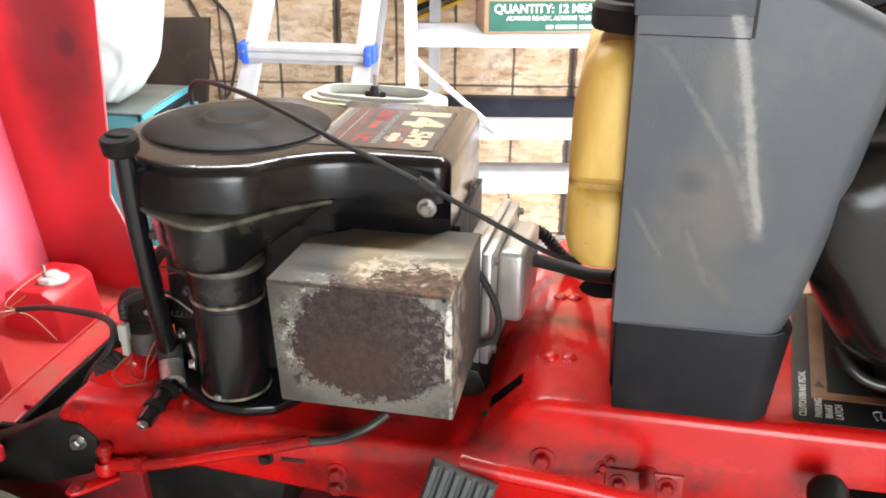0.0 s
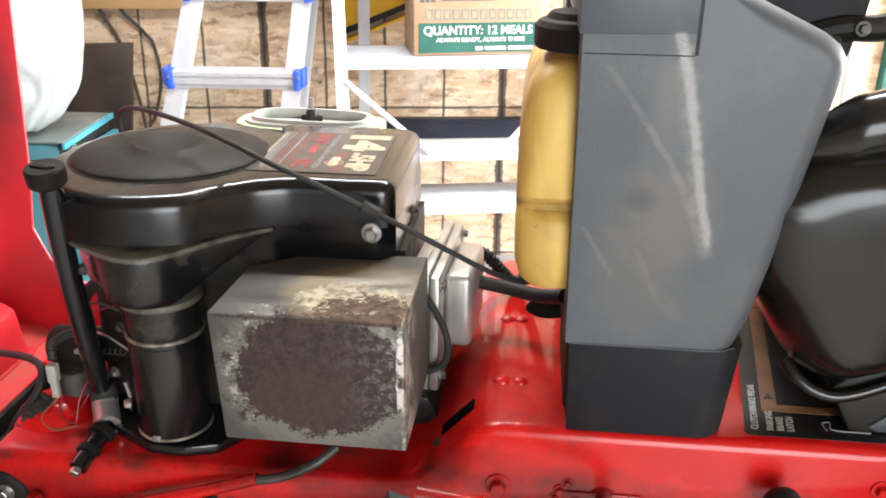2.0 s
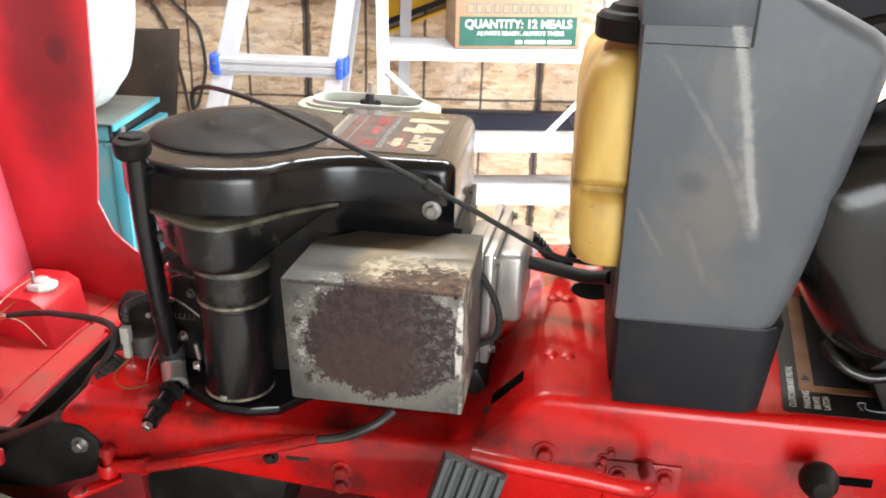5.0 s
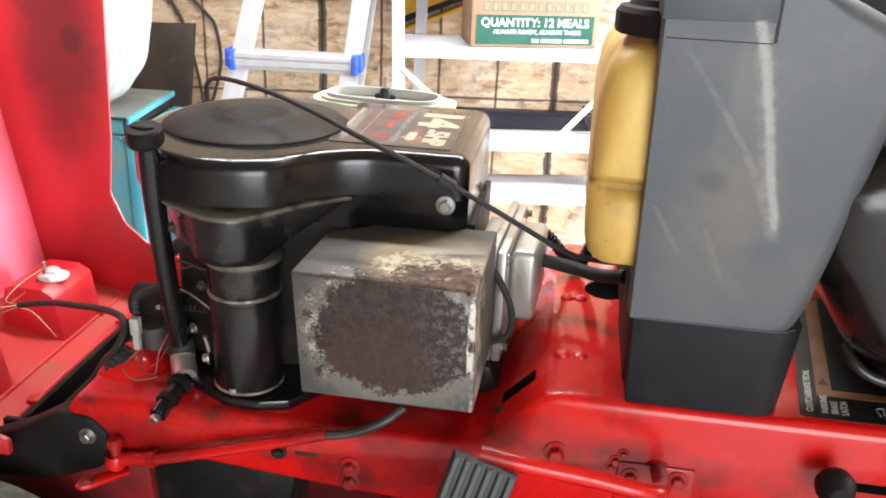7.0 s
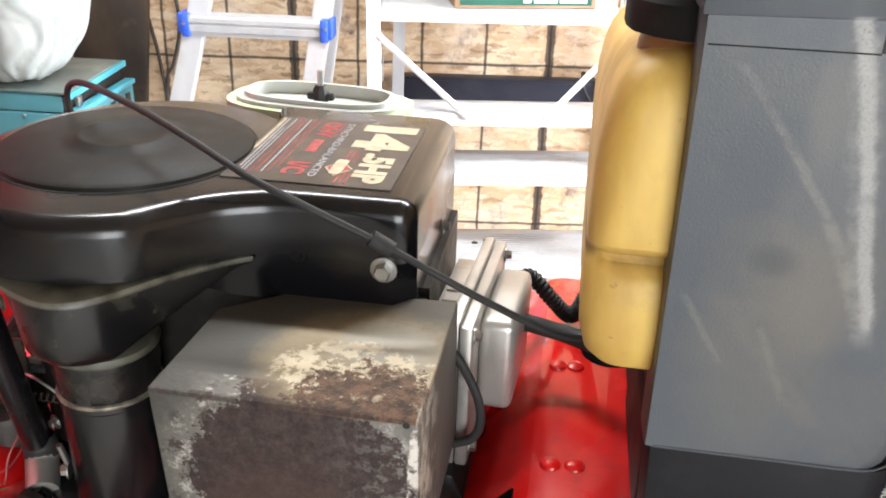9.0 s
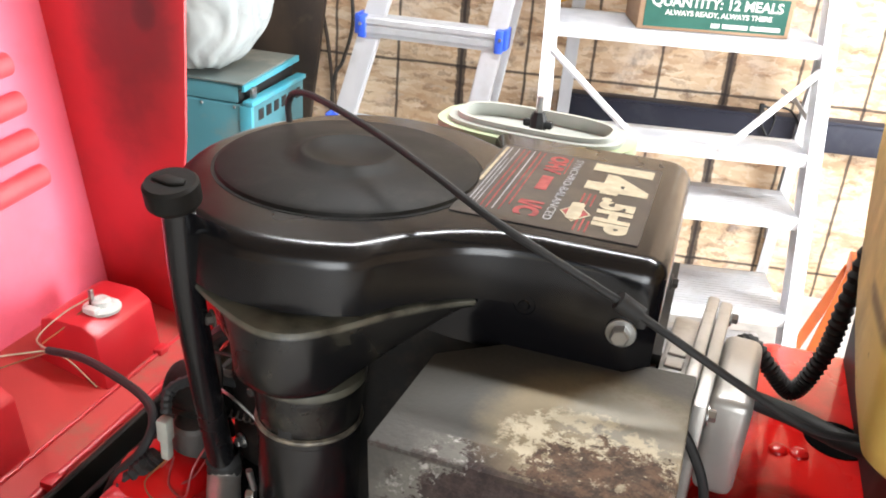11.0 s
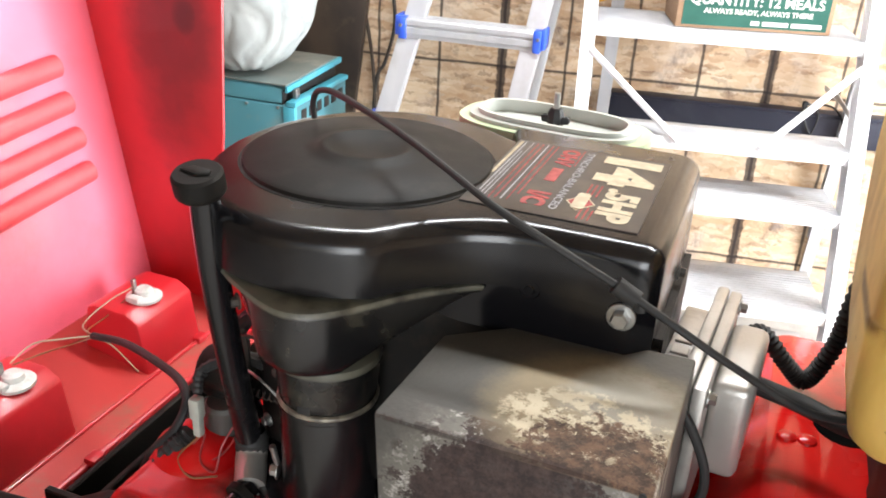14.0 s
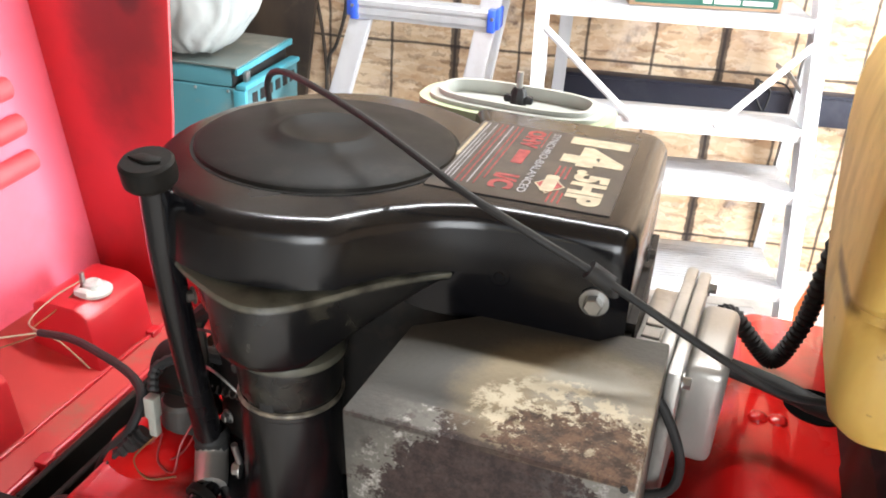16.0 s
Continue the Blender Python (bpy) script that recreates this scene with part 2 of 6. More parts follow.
LAMPGLOW.node_tree.nodes["Principled BSDF"].inputs["Emission Color"].default_value = (1, 0.97, 0.9, 1)
LAMPGLOW.node_tree.nodes["Principled BSDF"].inputs["Emission Strength"].default_value = 6


def make_osb():
    """Stranded board: long flakes in many directions, dark stains and black snapped lines on a grid."""
    m = material("stranded_board", (0.50, 0.33, 0.19), (0.62, 0.46, 0.31), 5, (0.55, 0.75), 0, 0.25, 90, 0.3)
    nt, n, l, b, tc = tools(m)
    ragged = n.new("ShaderNodeTexNoise")
    ragged.inputs["Scale"].default_value, ragged.inputs["Detail"].default_value, ragged.inputs["Roughness"].default_value = 34, 6, 0.7
    l.new(tc.outputs["Object"], ragged.inputs[0])
    pushed = n.new("ShaderNodeMix")
    pushed.data_type = "VECTOR"
    pushed.inputs["Factor"].default_value = 0.035
    l.new(tc.outputs["Object"], pushed.inputs["A"])
    l.new(ragged.outputs["Color"], pushed.inputs["B"])
    for turn, sx, sz, seed in ((18, 12, 30, 0), (-38, 13, 34, 3), (74, 12, 30, 7), (120, 14, 32, 11)):
        mp = n.new("ShaderNodeMapping")
        mp.inputs["Rotation"].default_value = (0, radians(turn), 0)
        mp.inputs["Scale"].default_value = (sx, 1, sz)
        mp.inputs["Location"].default_value = (seed, 0, seed)
        l.new(pushed.outputs["Result"], mp.inputs[0])
        vo = n.new("ShaderNodeTexVoronoi")
        vo.inputs["Scale"].default_value = 1.0
        l.new(mp.outputs[0], vo.inputs[0])
        sep = n.new("ShaderNodeSeparateColor")
        l.new(vo.outputs["Color"], sep.inputs[0])
        pale = smooth(n, l, sep.outputs[0], 0.62, 0.80, 0.26)
        blend_colour(m, pale, (0.70, 0.56, 0.40))
        brown = smooth(n, l, sep.outputs[1], 0.74, 0.88, 0.26)
        blend_colour(m, brown, (0.36, 0.20, 0.11))
    for turn, seed in ((31, 5), (-64, 17), (101, 23)):
        mp = n.new("ShaderNodeMapping")
        mp.inputs["Rotation"].default_value = (0, radians(turn), 0)
        mp.inputs["Scale"].default_value = (16, 1, 70)
        mp.inputs["Location"].default_value = (seed, 0, seed)
        l.new(pushed.outputs["Result"], mp.inputs[0])
        vo = n.new("ShaderNodeTexVoronoi")
        vo.inputs["Scale"].default_value = 1.0
        l.new(mp.outputs[0], vo.inputs[0])
        sep = n.new("ShaderNodeSeparateColor")
        l.new(vo.outputs["Color"], sep.inputs[0])
        blend_colour(m, smooth(n, l, sep.outputs[0], 0.88, 0.97, 0.42), (0.16, 0.08, 0.045))
        blend_colour(m, smooth(n, l, sep.outputs[1], 0.84, 0.96, 0.3), (0.80, 0.70, 0.55))
    chip = rough_noise(n, l, tc, 38, 6, 0.7)
    blend_colour(m, smooth(n, l, chip, 0.62, 0.70, 0.7), (0.20, 0.11, 0.06))
    stain = rough_noise(n, l, tc, 7, 8, 0.72)
    blend_colour(m, smooth(n, l, stain, 0.53, 0.63, 0.5), (0.13, 0.075, 0.05))
    pale_chip = rough_noise(n, l, tc, 23, 5, 0.6)
    blend_colour(m, smooth(n, l, pale_chip, 0.57, 0.66, 0.45), (0.74, 0.62, 0.48))
    stain = rough_noise(n, l, tc, 7.0, 8, 0.7)
    blend_colour(m, smooth(n, l, stain, 0.605, 0.69, 0.9), (0.055, 0.022, 0.018))
    grey = rough_noise(n, l, tc, 3.4, 6, 0.65)
    blend_colour(m, smooth(n, l, grey, 0.50, 0.64, 0.4), (0.66, 0.56, 0.48))
    sp = n.new("ShaderNodeSeparateXYZ")
    l.new(tc.outputs["Object"], sp.inputs[0])
    wob = rough_noise(n, l, tc, 9, 4, 0.6)
    shift = math_node(n, l, "MULTIPLY", math_node(n, l, "SUBTRACT", wob, 0.5), 0.012)
    thick = rough_noise(n, l, tc, 26, 5, 0.75)

    def lines(coordinate, start, step, width):
        u = math_node(n, l, "DIVIDE", math_node(n, l, "ADD", math_node(n, l, "SUBTRACT", coordinate, start), shift), step)
        near = math_node(n, l, "ABSOLUTE", math_node(n, l, "SUBTRACT", u, math_node(n, l, "ROUND", u)))
        gap = math_node(n, l, "SUBTRACT", math_node(n, l, "MULTIPLY", near, step), math_node(n, l, "MULTIPLY", thick, width))
        return smooth(n, l, math_node(n, l, "MULTIPLY", gap, -1.0), -0.0035, 0.002, 0.85)

    for args in ((sp.outputs[0], 0.108, 0.2250, 0.008), (sp.outputs[0], 0.108, 0.90, 0.030), (sp.outputs[2], 0.515, 0.61, 0.008)):
        blend_colour(m, lines(*args), (0.022, 0.016, 0.016))
    return m


OSB = make_osb()


def add_dust(m, bands, colour, amount):
    """Pale dust lying on the ledges at some heights."""
    nt, n, l, b, tc = tools(m)
    sp = n.new("ShaderNodeSeparateXYZ")
    l.new(tc.outputs["Object"], sp.inputs[0])
    patch = smooth(n, l, rough_noise(n, l, tc, 24, 6, 0.6), 0.32, 0.62, amount)
    for z0, z1 in bands:
        inside = math_node(n, l, "MULTIPLY", smooth(n, l, sp.outputs[2], z0 - 0.003, z0), smooth(n, l, math_node(n, l, "MULTIPLY", sp.outputs[2], -1.0), -z1 - 0.003, -z1))
        blend_colour(m, math_node(n, l, "MULTIPLY", inside, patch), colour, 0.7)


add_dust(DUSTY, ((0.9285, 0.95), (0.8615, 0.8685)), (0.15, 0.145, 0.108), 0.65)


def add_grime(m):
    """Oily grime on the red frame: round the bolts, along the lower edge and on the engine deck."""
    nt, n, l, b, tc = tools(m)
    sp = n.new("ShaderNodeSeparateXYZ")
    l.new(tc.outputs["Object"], sp.inputs[0])
    x, y, z = sp.outputs
    near = smooth(n, l, math_node(n, l, "MULTIPLY", y, -1.0), 0.128, 0.14)
    hazy = math_node(n, l, "MULTIPLY", near, smooth(n, l, rough_noise(n, l, tc, 9, 5, 0.6), 0.3, 0.7, 0.14))
    l.new(math_node(n, l, "ADD", math_node(n, l, "ADD", hazy, math_node(n, l, "MULTIPLY", near, 0.16)), 0.05), b.inputs["Coat Roughness"])
    wob = math_node(n, l, "MULTIPLY", math_node(n, l, "SUBTRACT", rough_noise(n, l, tc, 26, 7, 0.65), 0.5), 3.2)
    for cx, cz, rx, rz, amount in ((0.055, 0.613, 0.055, 0.032, 0.9), (0.15, 0.628, 0.12, 0.045, 0.72), (0.40, 0.675, 0.10, 0.035, 0.75), (0.304, 0.678, 0.03, 0.022, 0.6),
                                   (0.60, 0.672, 0.09, 0.035, 0.6), (-0.20, 0.628, 0.10, 0.03, 0.7), (0.22, 0.70, 0.05, 0.05, 0.65), (-0.03, 0.632, 0.06, 0.014, 0.7)):
        u = math_node(n, l, "POWER", math_node(n, l, "DIVIDE", math_node(n, l, "SUBTRACT", x, cx), rx), 2.0)
        v = math_node(n, l, "POWER", math_node(n, l, "DIVIDE", math_node(n, l, "SUBTRACT", z, cz), rz), 2.0)
        d = math_node(n, l, "MULTIPLY", math_node(n, l, "ADD", math_node(n, l, "ADD", u, v), wob), -1.0)
        blend_colour(m, math_node(n, l, "MULTIPLY", smooth(n, l, d, -1.4, 0.2, amount * 0.75), near), (0.045, 0.009, 0.009), 0.45)
    deck = math_node(n, l, "MULTIPLY", smooth(n, l, math_node(n, l, "MULTIPLY", z, -1.0), -0.70, -0.69), smooth(n, l, rough_noise(n, l, tc, 11, 7, 0.6), 0.44, 0.66, 0.7))
    blend_colour(m, math_node(n, l, "MULTIPLY", deck, smooth(n, l, z, 0.655, 0.672)), (0.04, 0.012, 0.010), 0.5)


add_grime(RED)
# Grimy red, darkened further for the shade under the frame.
SHADERED = material("shaded_grimy_red_paint", (0.21, 0.011, 0.015), (0.12, 0.009, 0.011), 9, (0.45, 0.7), 0, 0.1, 120, 0.3, dirt=(0.02, 0.014, 0.012), dirt_amount=0.8, dirt_scale=10)
# Black for oily castings and for the painted-in shade under the engine.
GRIMESHADE = material("oily_and_shade_black", (0.006, 0.006, 0.006), (0.014, 0.012, 0.010), 30, (0.45, 0.7), 0, 0.3, 160, 0.3, dirt=(0.035, 0.026, 0.018), dirt_amount=0.6, dirt_scale=40)
OUTLINEINK = material("faded_green_print", (0.13, 0.14, 0.115), (0.19, 0.18, 0.145), 60, (0.6, 0.75), 0, 0.0)


def add_tank_stains(m):
    """Brown fuel stains and vertical runs on the tank, and a darker band along its groove."""
    nt, n, l, b, tc = tools(m)
    mp = n.new("ShaderNodeMapping")
    mp.inputs["Scale"].default_value = (9, 9, 3)
    l.new(tc.outputs["Object"], mp.inputs[0])
    runs = n.new("ShaderNodeTexNoise")
    runs.inputs["Scale"].default_value, runs.inputs["Detail"].default_value = 1.6, 6
    l.new(mp.outputs[0], runs.inputs[0])
    blend_colour(m, smooth(n, l, runs.outputs[0], 0.42, 0.66, 0.62), (0.34, 0.185, 0.035))
    sp = n.new("ShaderNodeSeparateXYZ")
    l.new(tc.outputs["Object"], sp.inputs[0])
    seam = math_node(n, l, "ABSOLUTE", math_node(n, l, "SUBTRACT", sp.outputs[2], 0.994))
    patch = smooth(n, l, rough_noise(n, l, tc, 12, 6, 0.6), 0.42, 0.6, 0.8)
    blend_colour(m, math_node(n, l, "MULTIPLY", smooth(n, l, math_node(n, l, "MULTIPLY", seam, -1.0), -0.010, -0.001), patch), (0.12, 0.06, 0.02))
    blend_colour(m, smooth(n, l, rough_noise(n, l, tc, 70, 4, 0.7), 0.66, 0.72, 0.6), (0.16, 0.09, 0.03))


add_tank_stains(TANK)


def make_muffler():
    """Grey steel shield, with a rusty oval burnt through the paint and a pale scorched ring round it."""
    m = material("scorched_steel", (0.066, 0.063, 0.057), (0.092, 0.088, 0.079), 7, (0.56, 0.70), 0.05, 0.12, 240, 0.28)
    nt, n, l, b, tc = tools(m)
    sp = n.new("ShaderNodeSeparateXYZ")
    l.new(tc.outputs["Object"], sp.inputs[0])
    x, y, z = sp.outputs
    wide = math_node(n, l, "SUBTRACT", rough_noise(n, l, tc, 14, 3, 0.5), 0.5)
    wob = math_node(n, l, "SUBTRACT", rough_noise(n, l, tc, 55, 10, 0.72), 0.5)
    fine = math_node(n, l, "SUBTRACT", rough_noise(n, l, tc, 240, 8, 0.75), 0.5)

    def oval(pairs, slow, mid, fuzz):
        total = None
        for axis, centre, radius in pairs:
            q = math_node(n, l, "POWER", math_node(n, l, "ABSOLUTE", math_node(n, l, "DIVIDE", math_node(n, l, "SUBTRACT", axis, centre), radius)), 2.0)
            total = q if total is None else math_node(n, l, "ADD", total, q)
        for value, amount in ((wide, slow), (wob, mid), (fine, fuzz)):
            total = math_node(n, l, "ADD", total, math_node(n, l, "MULTIPLY", value, amount))
        return math_node(n, l, "MULTIPLY", total, -1.0)

    def both(*many):
        out = many[0]
        for k in many[1:]:
            out = math_node(n, l, "MULTIPLY", out, k)
        return out

    front = smooth(n, l, math_node(n, l, "MULTIPLY", y, -1.0), 0.168, 0.172)
    top = smooth(n, l, z, 0.8925, 0.8945)
    tone = n.new("ShaderNodeMix")
    tone.data_type = "RGBA"
    tone.inputs["A"].default_value, tone.inputs["B"].default_value = (0.022, 0.0145, 0.014, 1), (0.058, 0.037, 0.033, 1)
    l.new(smooth(n, l, rough_noise(n, l, tc, 130, 9, 0.8), 0.38, 0.66), tone.inputs["Factor"])
    warm = n.new("ShaderNodeMix")
    warm.data_type = "RGBA"
    warm.inputs["A"].default_value, warm.inputs["B"].default_value = (0.026, 0.016, 0.013, 1), (0.135, 0.076, 0.047, 1)
    l.new(smooth(n, l, rough_noise(n, l, tc, 90, 9, 0.8), 0.36, 0.66), warm.inputs["Factor"])
    a = oval(((x, 0.122, 0.086), (z, 0.835, 0.071)), 0.5, 1.1, 1.0)
    blend_colour(m, both(smooth(n, l, a, -2.0, -0.75, 0.6), front), (0.23, 0.215, 0.185), 0.6, 0.2)
    flakes = smooth(n, l, rough_noise(n, l, tc, 75, 9, 0.75), 0.5, 0.58)
    upper = smooth(n, l, math_node(n, l, "SUBTRACT", z, math_node(n, l, "MULTIPLY", x, 0.45)), 0.74, 0.80)
    blend_colour(m, both(smooth(n, l, a, -1.45, -1.1, 0.9), front, flakes, upper), (0.42, 0.40, 0.37), 0.6, 0.2)
    blend_colour(m, both(smooth(n, l, a, -1.04, -0.93, 0.97), front), tone.outputs["Result"], 0.8, 0.0)
    redder = oval(((x, 0.100, 0.06), (z, 0.800, 0.05)), 1.6, 0.8, 0.2)
    blend_colour(m, both(smooth(n, l, redder, -1.4, -0.3, 0.5), smooth(n, l, a, -1.04, -0.93), front), (0.062, 0.034, 0.027), 0.8, 0.0)
    chips = smooth(n, l, rough_noise(n, l, tc, 60, 8, 0.7), 0.55, 0.60)
    blend_colour(m, both(smooth(n, l, a, -1.75, -1.2, 0.95), chips, front, smooth(n, l, math_node(n, l, "MULTIPLY", x, -1.0), -0.075, -0.045)), tone.outputs["Result"], 0.8, 0.0)
    specks = smooth(n, l, rough_noise(n, l, tc, 150, 8, 0.75), 0.50, 0.58)
    right_side = smooth(n, l, x, 0.135, 0.215, 0.85)
    blend_colour(m, both(specks, right_side, front), (0.155, 0.148, 0.138), 0.6, 0.2)
    halo = oval(((x, 0.158, 0.074), (y, -0.135, 0.070)), 1.6, 0.8, 0.3)
    blend_colour(m, both(smooth(n, l, halo, -1.7, -0.4, 0.85), top), (0.26, 0.205, 0.125), 0.62, 0.05)
    haze = oval(((x, 0.170, 0.045), (y, -0.110, 0.040)), 2.2, 1.6, 0.5)
    blend_colour(m, both(smooth(n, l, haze, -1.4, -0.2, 0.7), top), (0.28, 0.27, 0.24), 0.62, 0.05)
    t2 = oval(((x, 0.152, 0.058), (y, -0.150, 0.043)), 1.8, 2.0, 1.0)
    blend_colour(m, both(smooth(n, l, t2, -1.15, -0.7, 0.9), top, smooth(n, l, rough_noise(n, l, tc, 85, 9, 0.72), 0.45, 0.53)), (0.50, 0.43, 0.31), 0.6, 0.05)
    t3 = oval(((x, 0.168, 0.052), (y, -0.180, 0.046)), 1.8, 5.2, 3.0)
    blend_colour(m, both(smooth(n, l, t3, -1.0, -0.55, 0.95), top), warm.outputs["Result"], 0.8, 0.0)
    t4 = oval(((x, 0.10, 0.12), (y, -0.205, 0.016)), 1.0, 2.4, 1.2)
    blend_colour(m, both(smooth(n, l, t4, -0.8, -0.45, 0.7), top), tone.outputs["Result"], 0.8, 0.0)
    e = oval(((x, 0.2050, 0.0040), (z, 0.845, 0.050)), 1.2, 2.2, 1.4)
    blend_colour(m, both(smooth(n, l, e, -1.1, -0.6, 0.8), front, smooth(n, l, rough_noise(n, l, tc, 70, 8, 0.7), 0.45, 0.56)), (0.62, 0.58, 0.53), 0.5, 0.2)
    side = smooth(n, l, x, 0.2055, 0.2075)
    blend_colour(m, both(side, smooth(n, l, rough_noise(n, l, tc, 28, 8, 0.7), 0.44, 0.58, 0.8), smooth(n, l, math_node(n, l, "MULTIPLY", y, -1.0), 0.10, 0.18)), (0.46, 0.41, 0.35), 0.6, 0.2)
    return m


MUFFLER = make_muffler()
for k in MUFFLER.node_tree.nodes:
    if k.bl_idname == "ShaderNodeBump":
        k.inputs["Distance"].default_value, k.inputs["Strength"].default_value = 0.0012, 0.35


def add_scuffs(m):
    """Pale scratches rubbed into the near face of the dash."""
    nt, n, l, b, tc = tools(m)
    sp = n.new("ShaderNodeSeparateXYZ")
    l.new(tc.outputs["Object"], sp.inputs[0])
    x, y, z = sp.outputs
    wob = math_node(n, l, "SUBTRACT", rough_noise(n, l, tc, 60, 6, 0.7), 0.5)
    fleck = rough_noise(n, l, tc, 430, 7, 0.8)
    streaks = rough_noise(n, l, tc, 70, 6, 0.65)
    cloud = math_node(n, l, "MULTIPLY", math_node(n, l, "SUBTRACT", rough_noise(n, l, tc, 18, 6, 0.6), 0.5), 1.8)
    near = smooth(n, l, math_node(n, l, "MULTIPLY", y, -1.0), 0.13, 0.14)
    for cx, cz, rx, rz, amount, colour in ((0.43, 0.955, 0.05, 0.09, 0.36, (0.15, 0.135, 0.112)), (0.455, 0.995, 0.042, 0.055, 0.45, (0.165, 0.145, 0.12)), (0.427, 1.014, 0.017, 0.013, 0.6, (0.042, 0.047, 0.055)), (0.442, 1.125, 0.012, 0.05, 0.3, (0.19, 0.185, 0.175)), (0.452, 1.08, 0.03, 0.08, 0.25, (0.16, 0.155, 0.145)), (0.50, 1.0, 0.05, 0.12, 0.2, (0.11, 0.115, 0.12))):
        u = math_node(n, l, "POWER", math_node(n, l, "DIVIDE", math_node(n, l, "SUBTRACT", x, cx), rx), 2.0)
        v = math_node(n, l, "POWER", math_node(n, l, "DIVIDE", math_node(n, l, "SUBTRACT", z, cz), rz), 2.0)
        d = math_node(n, l, "MULTIPLY", math_node(n, l, "ADD", math_node(n, l, "ADD", u, v), cloud), -1.0)
        blend_colour(m, math_node(n, l, "MULTIPLY", smooth(n, l, d, -1.6, 0.2, amount), near), colour, 0.65)
    for x0, z0, x1, z1, width, strength, colour in (
            (0.452, 1.160, 0.466, 1.08, 0.013, 0.48, (0.27, 0.27, 0.265)),
            (0.464, 1.085, 0.494, 0.955, 0.012, 0.44, (0.27, 0.27, 0.265)),
            (0.447, 1.170, 0.456, 1.135, 0.0085, 0.82, (0.36, 0.36, 0.35)),
            (0.455, 1.14, 0.473, 1.059, 0.0075, 0.76, (0.36, 0.36, 0.35)),
            (0.472, 1.062, 0.494, 0.965, 0.0068, 0.70, (0.34, 0.34, 0.33)),
            (0.386, 1.140, 0.416, 1.100, 0.0055, 0.24, (0.21, 0.205, 0.20)),
            (0.413, 1.104, 0.456, 1.043, 0.0055, 0.42, (0.23, 0.225, 0.21)),
            (0.454, 1.046, 0.491, 0.970, 0.0075, 0.44, (0.23, 0.22, 0.20)),
            (0.375, 0.985, 0.407, 0.932, 0.0045, 0.34, (0.19, 0.18, 0.165)),
            (0.427, 0.966, 0.454, 0.905, 0.0045, 0.30, (0.19, 0.18, 0.16)),
            (0.398, 0.987, 0.479, 0.885, 0.014, 0.20, (0.17, 0.15, 0.125))):
        along = math_node(n, l, "DIVIDE", math_node(n, l, "SUBTRACT", z, z0), z1 - z0)
        centre = math_node(n, l, "ADD", math_node(n, l, "MULTIPLY", along, x1 - x0), x0)
        off = math_node(n, l, "ABSOLUTE", math_node(n, l, "ADD", math_node(n, l, "SUBTRACT", x, centre), math_node(n, l, "MULTIPLY", wob, width * 1.3)))
        inside = smooth(n, l, math_node(n, l, "MULTIPLY", off, -1.0), -width, -width * 0.2)
        ends = math_node(n, l, "MULTIPLY", smooth(n, l, along, -0.03, 0.06), smooth(n, l, math_node(n, l, "MULTIPLY", along, -1.0), -1.02, -0.88))
        spots = smooth(n, l, fleck, 0.28, 0.52, strength) if strength > 0.5 else smooth(n, l, streaks, 0.25, 0.6, strength)
        blend_colour(m, math_node(n, l, "MULTIPLY", math_node(n, l, "MULTIPLY", inside, ends), spots), colour, 0.75)


add_scuffs(DASH)


def add_cheek_patches(m):
    """A grimy patch within a wide darker red area, inside the hood's far cheek."""
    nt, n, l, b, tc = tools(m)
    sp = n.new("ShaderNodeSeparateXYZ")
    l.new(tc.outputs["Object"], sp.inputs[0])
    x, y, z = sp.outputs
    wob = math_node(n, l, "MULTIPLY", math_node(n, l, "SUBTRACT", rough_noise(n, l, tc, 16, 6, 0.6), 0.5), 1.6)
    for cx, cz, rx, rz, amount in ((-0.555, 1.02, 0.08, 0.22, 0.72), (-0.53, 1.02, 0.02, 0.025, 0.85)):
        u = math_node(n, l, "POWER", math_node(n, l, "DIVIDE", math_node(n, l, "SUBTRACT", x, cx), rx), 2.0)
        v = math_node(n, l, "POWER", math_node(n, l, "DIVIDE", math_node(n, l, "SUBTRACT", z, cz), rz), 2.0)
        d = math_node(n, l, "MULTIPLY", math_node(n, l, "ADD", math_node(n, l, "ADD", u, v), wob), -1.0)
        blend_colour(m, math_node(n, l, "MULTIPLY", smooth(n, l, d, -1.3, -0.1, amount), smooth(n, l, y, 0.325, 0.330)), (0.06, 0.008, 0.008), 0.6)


NOSERED = material("dusty_hood_paint", (0.47, 0.045, 0.04), (0.37, 0.04, 0.034), 5, (0.45, 0.65), 0, 0.08, 200, 0.35, 0.05, dirt=(0.26, 0.10, 0.065), dirt_amount=0.85, dirt_scale=11)
# Red hood panel and louvres pinked: the glare on them is in the colour.
GLARERED = material("glare_pink_hood_paint", (0.90, 0.20, 0.30), (0.82, 0.10, 0.155), 3.0, (0.30, 0.45), 0, 0.03, 200, 0.9, 0.4, dirt=(0.45, 0.05, 0.05), dirt_amount=0.3, dirt_scale=5)
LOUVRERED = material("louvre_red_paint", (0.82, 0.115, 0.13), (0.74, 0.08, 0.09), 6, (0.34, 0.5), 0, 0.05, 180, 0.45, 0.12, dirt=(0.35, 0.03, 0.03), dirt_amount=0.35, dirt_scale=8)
add_cheek_patches(HOODRED)


